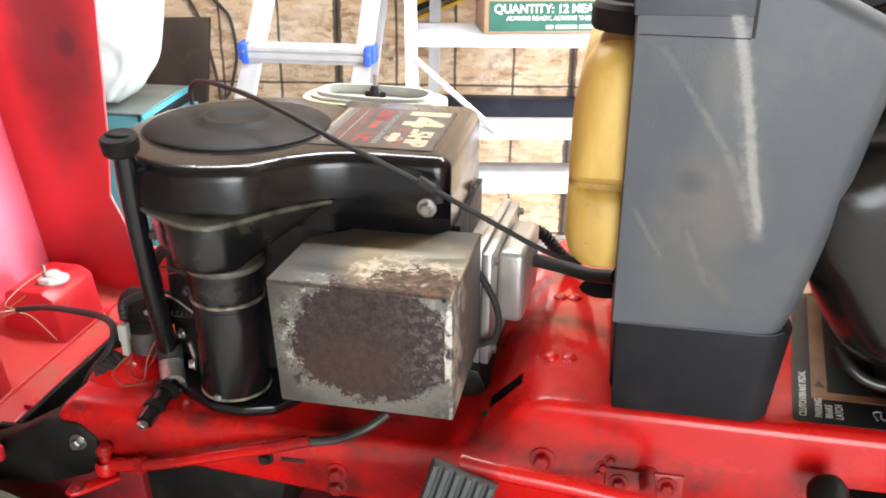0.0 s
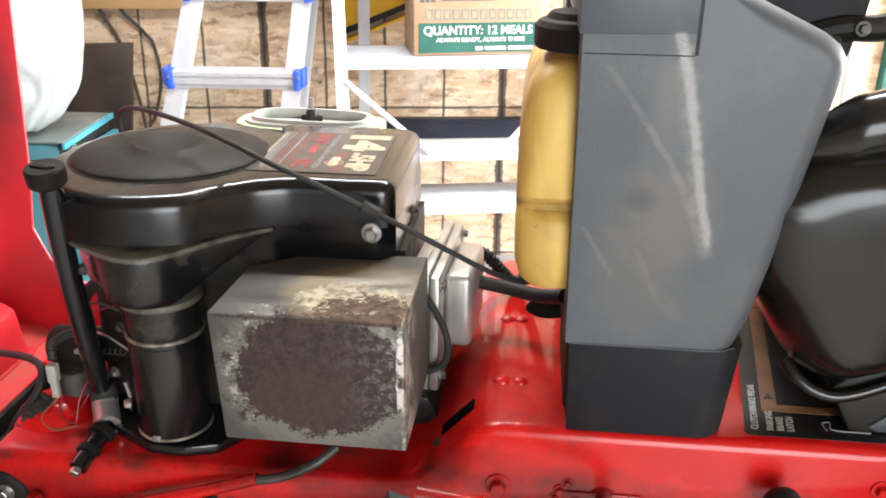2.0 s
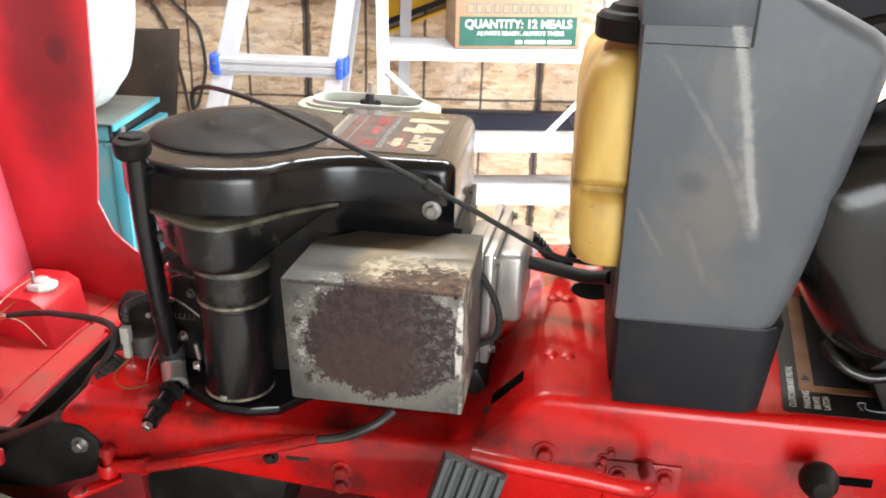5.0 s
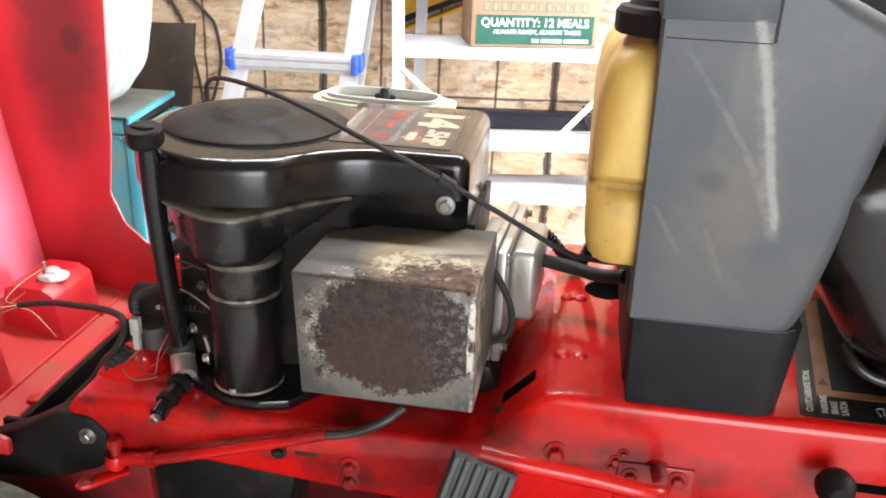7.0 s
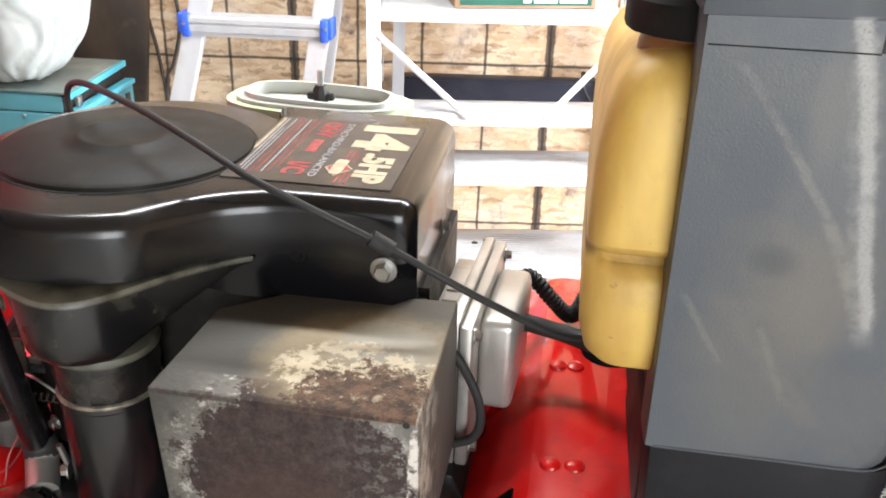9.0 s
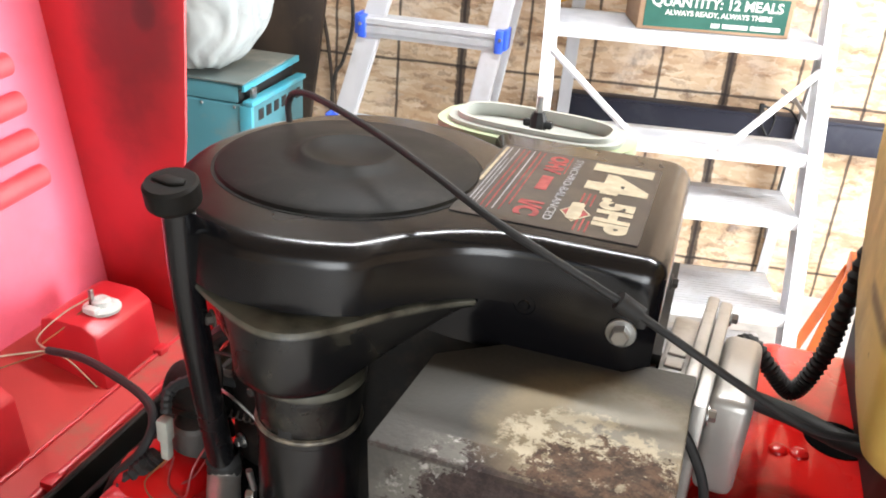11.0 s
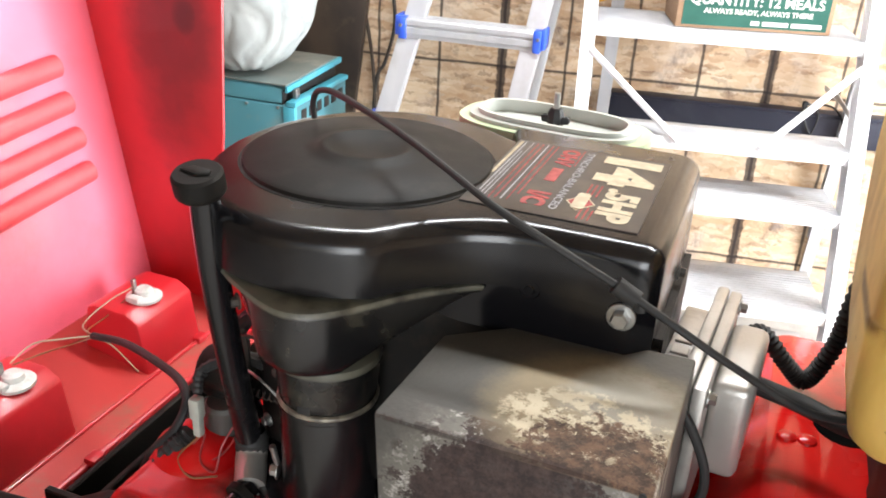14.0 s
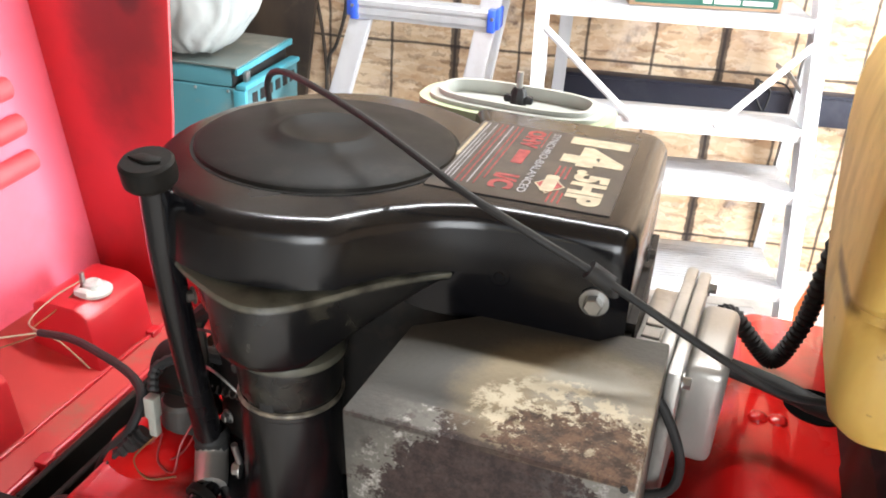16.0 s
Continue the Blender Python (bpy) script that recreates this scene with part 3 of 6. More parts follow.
# ---- mesh tools ----
def bm_box(x0, x1, y0, y1, z0, z1, bevel=0.0, seg=2):
    bm = bmesh.new()
    bmesh.ops.create_cube(bm, size=1.0)
    for v in bm.verts:
        v.co = Vector(((x0 + x1) / 2 + v.co.x * (x1 - x0), (y0 + y1) / 2 + v.co.y * (y1 - y0), (z0 + z1) / 2 + v.co.z * (z1 - z0)))
    if bevel:
        bmesh.ops.bevel(bm, geom=bm.edges[:], offset=bevel, segments=seg, profile=0.5, affect="EDGES")
    return bm


def bm_prism(outline, axis, a, b, bevel=0.0, seg=2, only_caps=False):
    """A flat outline pushed along an axis from a to b. Outline pairs are the two other axes in xyz order."""
    bm = bmesh.new()
    def place(u, v, w):
        return {"x": (w, u, v), "y": (u, w, v), "z": (u, v, w)}[axis]
    low = [bm.verts.new(place(u, v, a)) for u, v in outline]
    high = [bm.verts.new(place(u, v, b)) for u, v in outline]
    caps = [bm.faces.new(low), bm.faces.new(high)]
    k = len(outline)
    for i in range(k):
        bm.faces.new((low[i], low[(i + 1) % k], high[(i + 1) % k], high[i]))
    bmesh.ops.recalc_face_normals(bm, faces=bm.faces[:])
    if bevel:
        picked = caps[1:] if only_caps == "top" else caps
        edges = [e for e in bm.edges if any(c in e.link_faces for c in picked)] if only_caps else bm.edges[:]
        bmesh.ops.bevel(bm, geom=edges, offset=bevel, segments=seg, profile=0.5, affect="EDGES")
    return bm


def bm_lathe(profile, centre, seg=32, axis="z"):
    """Turns (radius, height) pairs round an axis through centre."""
    bm = bmesh.new()
    rings = []
    for r, hgt in profile:
        if r <= 1e-6:
            rings.append([bm.verts.new((0, 0, hgt))])
        else:
            rings.append([bm.verts.new((r * math.cos(2 * math.pi * i / seg), r * math.sin(2 * math.pi * i / seg), hgt)) for i in range(seg)])
    for p, q in zip(rings, rings[1:]):
        for i in range(seg):
            j = (i + 1) % seg
            corners = [p[i % len(p)], p[j % len(p)], q[j % len(q)], q[i % len(q)]]
            corners = list(dict.fromkeys(corners))
            if len(corners) > 2:
                bm.faces.new(corners)
    bmesh.ops.recalc_face_normals(bm, faces=bm.faces[:])
    turn = {"z": Matrix(), "y": Matrix.Rotation(radians(-90), 4, "X"), "x": Matrix.Rotation(radians(90), 4, "Y")}[axis]
    bmesh.ops.transform(bm, matrix=Matrix.Translation(centre) @ turn, verts=bm.verts[:])
    return bm


def rounded(points, steps=6):
    """A smooth line through points."""
    pts = [Vector(p) for p in points]
    if len(pts) < 3:
        return pts
    ext = [2 * pts[0] - pts[1]] + pts + [2 * pts[-1] - pts[-2]]
    out = []
    for i in range(1, len(ext) - 2):
        a, b, c, d = ext[i - 1:i + 3]
        for s in range(steps):
            t = s / steps
            out.append(0.5 * ((2 * b) + (c - a) * t + (2 * a - 5 * b + 4 * c - d) * t * t + (3 * b - a - 3 * c + d) * t ** 3))
    out.append(pts[-1])
    return out


def bm_tube(points, radius, seg=10, steps=6, ribs=0.0):
    pts = rounded(points, steps)
    bm = bmesh.new()
    rings = []
    side = None
    for i, p in enumerate(pts):
        ahead = (pts[min(i + 1, len(pts) - 1)] - pts[max(i - 1, 0)]).normalized()
        if side is None:
            side = ahead.orthogonal().normalized()
        side = (side - ahead * side.dot(ahead)).normalized()
        up = ahead.cross(side)
        r = radius * (1 + (ribs if i % 2 else -ribs))
        rings.append([bm.verts.new(p + (side * math.cos(2 * math.pi * k / seg) + up * math.sin(2 * math.pi * k / seg)) * r) for k in range(seg)])
    for p, q in zip(rings, rings[1:]):
        for k in range(seg):
            bm.faces.new((p[k], p[(k + 1) % seg], q[(k + 1) % seg], q[k]))
    bm.faces.new(rings[0][::-1])
    bm.faces.new(rings[-1])
    bmesh.ops.recalc_face_normals(bm, faces=bm.faces[:])
    return bm


def bm_turn(bm, m):
    bmesh.ops.transform(bm, matrix=m, verts=bm.verts[:])
    return bm


def bm_join(*many):
    out = bmesh.new()
    for k in many:
        me = bpy.data.meshes.new("joined")
        k.to_mesh(me)
        k.free()
        out.from_mesh(me)
        bpy.data.meshes.remove(me)
    return out


def mesh_of(name, bm, material_used, sharp=35):
    me = bpy.data.meshes.new(name)
    for f in bm.faces:
        f.smooth = True
    for e in bm.edges:
        if len(e.link_faces) == 2 and e.calc_face_angle(0) > radians(sharp):
            e.smooth = False
    bm.to_mesh(me)
    bm.free()
    me.materials.append(material_used)
    return me


def structure(name, bm, material_used, label="", category=""):
    ob = new(name, mesh_of(name, bm, material_used))
    return tagged(ob, label, category, "", "structure")


def thing(name, base, label, category, group=""):
    e = new(name)
    e.empty_display_size = 0.05
    e.location = base
    e["base"] = list(base)
    return tagged(e, label, category, group)


def part(name, bm, material_used, parent, label=""):
    ob = new(name, mesh_of(name, bm, material_used))
    ob.parent = parent
    if parent.type == "EMPTY":
        ob.matrix_parent_inverse = Matrix.Translation(-Vector(parent.location))
    return tagged(ob, label)


def solo(name, bm, material_used, label, category, group="", sharp=35):
    return tagged(new(name, mesh_of(name, bm, material_used, sharp)), label, category, group)


def words(name, text, size, m, material_used, parent, extrude=0.0003, squeeze=1.0, bold=0.0, align="CENTER"):
    """Lettering as a mesh part."""
    cu = bpy.data.curves.new(name, "FONT")
    cu.body, cu.size, cu.extrude, cu.offset = text, size, extrude, bold
    cu.align_x, cu.align_y = align, "CENTER"
    tmp = new(name, cu)
    bpy.context.view_layer.update()
    me = bpy.data.meshes.new_from_object(tmp.evaluated_get(bpy.context.evaluated_depsgraph_get()))
    bpy.data.objects.remove(tmp)
    me.transform(m @ Matrix.Diagonal((squeeze, 1, 1, 1)))
    me.materials.clear()
    me.materials.append(material_used)
    ob = new(name, me)
    ob.parent = parent
    if parent.type == "EMPTY":
        ob.matrix_parent_inverse = Matrix.Translation(-Vector(parent.location))
    return ob


def hex_bolt(name, centre, towards, size, parent, material_used, washer=True):
    """A hexagon head with a washer flange, facing along an axis."""
    hx = bm_lathe([(0, 0), (size * 0.62, 0), (size * 0.62, size * 0.1), (size * 0.6, size * 0.12), (size * 0.5, size * 0.13), (0, size * 0.13)] if washer else [(0, 0), (size * 0.3, 0), (0, size * 0.01)], (0, 0, 0), 20)
    head = bm_lathe([(0, size * 0.1), (size * 0.4, size * 0.1), (size * 0.4, size * 0.5), (size * 0.33, size * 0.56), (0, size * 0.56)], (0, 0, 0), 6)
    bm = bm_join(hx, head)
    q = Vector((0, 0, 1)).rotation_difference(Vector(towards)).to_matrix().to_4x4()
    bm_turn(bm, Matrix.Translation(centre) @ q @ Matrix.Rotation(radians(12), 4, "Z"))
    return part(name, bm, material_used, parent)


# ---- the garage ----
FLOOR = -0.19
ROOM = [(-2.6, -3.6), (3.4, -3.6), (3.4, 3.02), (-2.6, 2.07)]
WALL = Matrix.Translation((0.1, 2.40, 0)) @ Matrix.Rotation(radians(9), 4, "Z")     # the back wall stands askew to the tractor


def place(ob, m):
    """Sets a built thing, or a piece of the setting, down by a matrix."""
    ob.matrix_world = m @ (Matrix.Translation(ob.location) if ob.type == "EMPTY" else Matrix())
    return ob


structure("floor", bm_prism(ROOM, "z", -0.31, FLOOR), CONCRETE, "stained grey concrete garage floor", "floor")
place(structure("wall_back", bm_box(-2.735, 3.345, 0.0, 0.10, FLOOR, 2.6), OSB, "stained stranded board wall with black lines", "wall"), WALL)
structure("wall_left", bm_box(-2.7, -2.6, -3.6, 2.07, FLOOR, 2.6), OSB, "stranded board side wall", "wall")
structure("wall_right", bm_join(bm_box(3.4, 3.5, -3.6, 0.25, FLOOR, 2.6), bm_box(3.4, 3.5, 2.05, 3.03, FLOOR, 2.6), bm_box(3.4, 3.5, 0.25, 2.05, 2.15, 2.6)), OSB, "stranded board side wall with an open doorway", "wall")
structure("wall_front", bm_join(bm_box(-2.6, -0.9, -3.6, -3.5, FLOOR, 2.6), bm_box(2.9, 3.4, -3.6, -3.5, FLOOR, 2.6), bm_box(-0.9, 2.9, -3.6, -3.5, 2.45, 2.6)), OSB, "stranded board wall with open garage doorway", "wall")
structure("ceiling", bm_prism([(-2.7, -3.6), (3.5, -3.6), (3.5, 3.04), (-2.7, 2.06)], "z", 2.6, 2.7), DRYWALL, "brown boarded garage ceiling", "ceiling")
structure("ground", bm_box(-80, 80, -80, 80, -0.45, -0.32), CONCRETE, "concrete drive outside the doorway", "ground")
for lx in (-0.35, 0.95):
    lamp = thing("ceiling_lamp", (lx, 0.95, 2.52), "white ceiling strip lamp", "lamp", "ceiling lamps")
    part("lamp_body", bm_box(lx - 0.6, lx + 0.6, 0.88, 1.02, 2.55, 2.6, 0.008), WHITEALU, lamp)
    part("diffuser", bm_box(lx - 0.58, lx + 0.58, 0.90, 1.00, 2.515, 2.55, 0.01), LAMPGLOW, lamp)

# ---- the lawn tractor ----
lift = thing("lift_table", (0.35, 0.09, FLOOR), "low dark steel lift table under the tractor", "lift table")
part("platform", bm_box(-0.75, 1.45, -0.42, 0.60, 0.150, 0.198, 0.006), BLACKMATT, lift)
part("base_frame", bm_join(bm_box(-0.65, 1.35, -0.38, -0.30, FLOOR, FLOOR + 0.05, 0.004), bm_box(-0.65, 1.35, 0.48, 0.56, FLOOR, FLOOR + 0.05, 0.004)), BLACKMATT, lift)
for ly in (-0.34, 0.52):
    for x0, x1 in ((-0.6, 1.2), (1.2, -0.6)):
        part("scissor_arm", bm_tube([(x0, ly, FLOOR + 0.04), (x1, ly, 0.160)], 0.022, 10, 2), DARKSTEEL, lift)
tractor = thing("lawn_tractor", (0.2, 0.09, 0.198), "red lawn tractor with its hood tipped open", "lawn tractor")
CY = 0.09          # the middle of the tractor
NEAR, FAR = -0.145, 0.325

# pressed steel frame: engine deck, ramp and raised rear deck
profile = [(-0.30, 0.59), (-0.305, 0.650), (-0.285, 0.675), (0.185, 0.675), (0.215, 0.680), (0.275, 0.744), (0.295, 0.755), (0.98, 0.755), (0.98, 0.60), (0.45, 0.60), (0.20, 0.575), (0.05, 0.585), (-0.14, 0.60)]
part("chassis", bm_prism(profile, "y", NEAR, FAR, 0.012, 3), RED, tractor, "glossy red pressed steel frame with grime")
# blower housing: round end over the flywheel and a square end over the cylinder
HC = Vector((-0.105, 0.035))
def housing_outline(grow=0.0):
    pts = []
    r = 0.164 + grow
    for i in range(33):
        a = radians(-62 - i * (246 / 32))
        u, v = math.cos(a), math.sin(a)
        pts.append((HC.x + (r if u > 0 else 0.140 + grow) * u, HC.y + (r + 0.007 if v < 0 else r) * v))
    back, front, right = 0.205 + grow, -0.046 - grow, 0.176 + grow
    pts += [(-0.02, back), (0.05, back)]
    for i in range(5):
        a = radians(90 - i * 22.5)
        pts.append((right - 0.025 + 0.025 * math.cos(a), back - 0.025 + 0.025 * math.sin(a)))
    for i in range(5):
        a = radians(-i * 22.5)
        pts.append((right - 0.018 + 0.018 * math.cos(a), front + 0.018 + 0.018 * math.sin(a)))
    pts += [(0.085, front), (0.068, front - 0.001), (0.052, front - 0.004), (0.036, front - 0.010), (0.020, front - 0.019), (0.004, front - 0.031), (-0.010, front - 0.045), (-0.020, front - 0.057)]
    return pts


housing = part("blower_housing", bm_prism(housing_outline(), "z", 0.936, 0.988, 0.016, 5, "top"), BLACKGLOSS, tractor, "glossy black sheet-metal blower housing")
part("screen_cover", bm_lathe([(0.1165, 0.986), (0.1165, 0.9885), (0.1135, 0.9886), (0.1125, 0.9915), (0.1085, 0.9938), (0.06, 0.9975), (0.048, 0.9985), (0.043, 1.0022), (0.038, 1.0024), (0.032, 0.9992), (0.0, 0.9982)], (HC.x, HC.y, 0), 64), BLACKMATT, housing, "matt black round screen cover")
part("housing_skirt", bm_prism([(0.02, -0.0458), (0.158, -0.0458), (0.1755, -0.028), (0.1755, 0.19), (-0.15, 0.17), (-0.22, 0.09), (-0.215, -0.01), (-0.10, -0.02)], "z", 0.892, 0.9375), BLACKGLOSS, housing)


def shroud():
    """A ledge that follows the housing, swells over the starter and sweeps up towards the cylinder."""
    line = rounded([(-0.222, 0.02, 0), (-0.214, -0.045, 0), (-0.190, -0.092, 0), (-0.155, -0.124, 0), (-0.120, -0.144, 0), (-0.090, -0.156, 0), (-0.068, -0.154, 0), (-0.048, -0.140, 0), (-0.030, -0.118, 0), (-0.012, -0.095, 0), (0.006, -0.075, 0), (0.024, -0.059, 0), (0.04, -0.048, 0)], 5)
    middle = Vector((-0.09, -0.02, 0))
    bm = bmesh.new()
    rows = []
    for share, drop in ((0.72, -0.001), (0.955, 0.0), (0.985, 0.001), (0.997, 0.0035), (1.0, 0.007), (0.997, 0.020), (0.985, 0.040), (0.97, 0.053), (0.955, 0.059), (0.93, 0.0615), (0.6, 0.0615)):
        row = []
        for p in line:
            tuck = min(1.0, max(0.0, (-0.118 - p.x) / 0.03)) * min(1.0, max(0.0, (drop - 0.004) / 0.008))
            q = middle + (p - middle) * (share - 0.16 * tuck)
            lift = max(0.0, p.x + 0.045) * 0.75
            row.append(bm.verts.new((q.x, q.y, 0.932 - drop * max(0.15, 1 - lift / 0.07))))
        rows.append(row)
    for p, q in zip(rows, rows[1:]):
        for k in range(len(p) - 1):
            bm.faces.new((p[k], p[k + 1], q[k + 1], q[k]))
    bmesh.ops.recalc_face_normals(bm, faces=bm.faces[:])
    return bm


part("starter_cover", shroud(), DUSTY, housing, "dusty black starter shroud")
hex_bolt("shroud_screw", (-0.160, -0.100, 0.893), (-0.6, -0.8, 0), 0.012, housing, DARKSTEEL)

LABZ = 0.9885
part("label", bm_box(0.003, 0.150, -0.018, 0.155, LABZ - 0.002, LABZ + 0.0006), LABELBLACK, housing, "worn black engine label")
DOWN = Matrix(((0, 1, 0, 0), (-1, 0, 0, 0), (0, 0, 1, 0), (0, 0, 0, 1)))   # reads towards -y, tops towards +x
label = housing
INK = LABZ + 0.0008
words("lettering", "14", 0.064, Matrix.Translation((0.1155, 0.1175, INK)) @ DOWN, CREAMINK, label, 0.0001, 1.26, 0.0046)
words("lettering", ".5HP", 0.036, Matrix.Translation((0.1235, 0.030, INK)) @ DOWN, CREAMINK, label, 0.0001, 1.02, 0.0020)
words("lettering", "SYNCHRO-BALANCED", 0.0098, Matrix.Translation((0.0765, 0.072, INK)) @ DOWN, DIMINK, label, 0.0001, 1.5)
words("lettering", "I/C", 0.026, Matrix.Translation((0.058, 0.015, INK)) @ DOWN, REDINK, label, 0.0001, 1.0, 0.0012)
words("lettering", "OHV", 0.021, Matrix.Translation((0.058, 0.124, INK)) @ DOWN, REDINK, label, 0.0001, 1.0, 0.0012)
part("logo_border", bm_prism([(0.0830, 0.022), (0.0955, 0.0035), (0.1080, 0.022), (0.0955, 0.0405)], "z", LABZ + 0.0004, LABZ + 0.0008), CREAMINK, label)
part("logo_diamond", bm_prism([(0.0848, 0.022), (0.0955, 0.006), (0.1062, 0.022), (0.0955, 0.038)], "z", LABZ + 0.0007, LABZ + 0.0010), REDINK, label)
part("logo_plate", bm_prism(([(0.0915, 0.007), (0.0985, 0.007), (0.1005, 0.010), (0.1005, 0.040), (0.0985, 0.043), (0.0915, 0.043), (0.0895, 0.040), (0.0895, 0.010)]), "z", LABZ + 0.0010, LABZ + 0.0013), CREAMINK, label)
for i, (bx, y0, y1, w) in enumerate(((0.0055, 0.055, 0.150, 0.0028), (0.0105, 0.010, 0.150, 0.0012), (0.0140, -0.005, 0.120, 0.001), (0.0175, -0.01, 0.15, 0.0009), (0.0225, -0.01, 0.15, 0.0009), (0.0275, 0.0, 0.15, 0.0011), (0.0325, 0.0, 0.15, 0.0011), (0.0375, 0.0, 0.15, 0.0011), (0.0425, 0.015, 0.15, 0.0011), (0.0535, 0.058, 0.092, 0.010), (0.069, 0.105, 0.150, 0.0011), (0.099, -0.012, 0.014, 0.0014), (0.1035, -0.012, 0.014, 0.0014), (0.108, -0.012, 0.010, 0.0014), (0.099, 0.040, 0.068, 0.0014), (0.1035, 0.040, 0.068, 0.0014), (0.0945, 0.046, 0.068, 0.0014))):
    part("print_bar", bm_box(bx, bx + w, y0, y1, LABZ + 0.0006, LABZ + 0.0008), CREAMINK if i == 0 else DIMINK if i in (1, 2, 3, 6) else REDINK, label)


hex_bolt("housing_bolt", (0.151, -0.0465, 0.931), (0, -1, 0), 0.0185, housing, STEEL)
hex_bolt("housing_screw", (0.177, 0.107, 0.905), (1, 0, 0), 0.012, housing, DARKSTEEL)
part("dimple", bm_lathe([(0.0085, 0), (0.0075, 0.0015), (0.005, 0.0012), (0.0035, -0.001), (0, -0.001)], (0.077, -0.0465, 0.936), 16, "y"), BLACKGLOSS, housing)

# starter motor
SX, SY = -0.0805, -0.090
starter = part("starter_motor", bm_lathe([(0, 0.695), (0.0405, 0.695), (0.042, 0.699), (0.042, 0.812), (0.0437, 0.814), (0.0437, 0.820), (0.0415, 0.8215), (0.0385, 0.8195), (0, 0.8195)], (SX, SY, 0), 48), BLACKGLOSS, tractor, "black cylindrical starter motor")
part("drive_cap", bm_lathe([(0.039, 0.819), (0.0415, 0.823), (0.0425, 0.828), (0.0448, 0.854), (0.0465, 0.862), (0.0455, 0.866), (0.041, 0.8675), (0, 0.8675)], (SX, SY, 0), 40), DUSTY, starter, "dusty black drive cap")
part("end_ring", bm_lathe([(0.0437, 0.8180), (0.0443, 0.8195), (0.0438, 0.8214), (0.0418, 0.8224)], (SX, SY, 0), 48), WORNRIM, starter, "worn bare metal rim")
part("foot_ring", bm_lathe([(0.0415, 0.6945), (0.0428, 0.6955), (0.0428, 0.6975), (0.0418, 0.6985)], (SX, SY, 0), 48), WORNRIM, starter, "worn bare metal rim")
part("cap_notch", bm_box(SX - 0.006, SX + 0.006, SY - 0.0425, SY - 0.036, 0.820, 0.830, 0.001), RUBBER, starter)
part("end_clip", bm_box(SX - 0.010, SX - 0.001, SY - 0.0442, SY - 0.039, 0.696, 0.704, 0.001), STEEL, starter)
hex_bolt("terminal", (SX - 0.046, SY - 0.012, 0.725), (-1, -0.3, 0), 0.014, starter, STEEL)
part("terminal_stud", bm_tube([(SX - 0.043, SY - 0.018, 0.738), (SX - 0.045, SY - 0.022, 0.760)], 0.003, 8), STEEL, starter)

# crankcase and head under the housing
part("crankcase", bm_prism([(-0.20, -0.02), (-0.12, -0.045), (0.0, -0.03), (0.06, -0.03), (0.06, 0.19), (-0.16, 0.19), (-0.21, 0.1)], "z", 0.675, 0.905, 0.012, 2), GRIMESHADE, tractor, "grimy black cast crankcase")
part("engine_base", bm_prism([(-0.205, -0.04), (-0.15, -0.10), (-0.10, -0.128), (-0.055, -0.131), (-0.02, -0.120), (0.005, -0.085), (0.06, -0.04), (0.13, 0.2), (-0.2, 0.2)], "z", 0.675, 0.689, 0.004, 2), BLACKGLOSS, tractor, "black engine base plate")
head = part("cylinder_head", bm_box(0.06, 0.182, 0.0, 0.18, 0.685, 0.892), GRIMESHADE, tractor, "dark finned cylinder head")
for k in range(12):
    part("fin", bm_box(0.06, 0.180, -0.015, 0.16, 0.695 + k * 0.0165, 0.702 + k * 0.0165, 0.001, 1), GRIMESHADE, head)
HEADTURN = Matrix.Translation((0.215, 0.09, 0)) @ Matrix.Rotation(radians(-4), 4, "Z") @ Matrix.Translation((-0.215, -0.09, 0))
part("head_casting", bm_turn(bm_box(0.184, 0.2085, 0.01, 0.15, 0.735, 0.850, 0.002), HEADTURN), CASTALU, head, "cast aluminium head")
part("gasket_flange", bm_turn(bm_box(0.2085, 0.2195, -0.018, 0.166, 0.715, 0.872, 0.003), HEADTURN), CASTALU, head)
part("cover_flange", bm_turn(bm_box(0.2203, 0.2320, -0.021, 0.169, 0.718, 0.868, 0.003), HEADTURN), CASTALU, head)
cover = part("rocker_cover", bm_turn(bm_box(0.2320, 0.266, 0.012, 0.130, 0.763, 0.858, 0.009, 3), HEADTURN), CASTALU, head, "dull silver rocker cover")
part("raised_mark", bm_turn(bm_join(*[bm_box(0.188, 0.204, 0.03 + k * 0.022, 0.044 + k * 0.022, 0.8495, 0.8525, 0.0008, 1) for k in range(3)]), HEADTURN), CASTALU, head)
for by, bz in ((-0.010, 0.855), (0.158, 0.857), (-0.010, 0.735)):
    hex_bolt("cover_bolt", tuple(HEADTURN @ Vector((0.232, by, bz))), (1, 0, 0), 0.013, head, STEEL)
part("plug_lead", bm_tube([(0.19, -0.02, 0.86), (0.215, -0.03, 0.84), (0.235, -0.035, 0.80), (0.232, -0.035, 0.765), (0.20, -0.03, 0.745)], 0.0042, 10), RUBBER, head)

# muffler box
mo = [(0.013, -0.196), (0.019, -0.080), (0.077, -0.034), (0.211, -0.026), (0.208, -0.198)]
bm = bm_prism(mo, "z", 0.753, 0.8975)
for v in bm.verts:
    if v.co.z < 0.8:
        v.co.x += 0.008 if v.co.x < 0.1 else 0.003
bmesh.ops.bevel(bm, geom=bm.edges[:], offset=0.0025, segments=2, profile=0.5, affect="EDGES")
muffler = part("muffler", bm, MUFFLER, tractor, "rust-burnt grey steel muffler box")
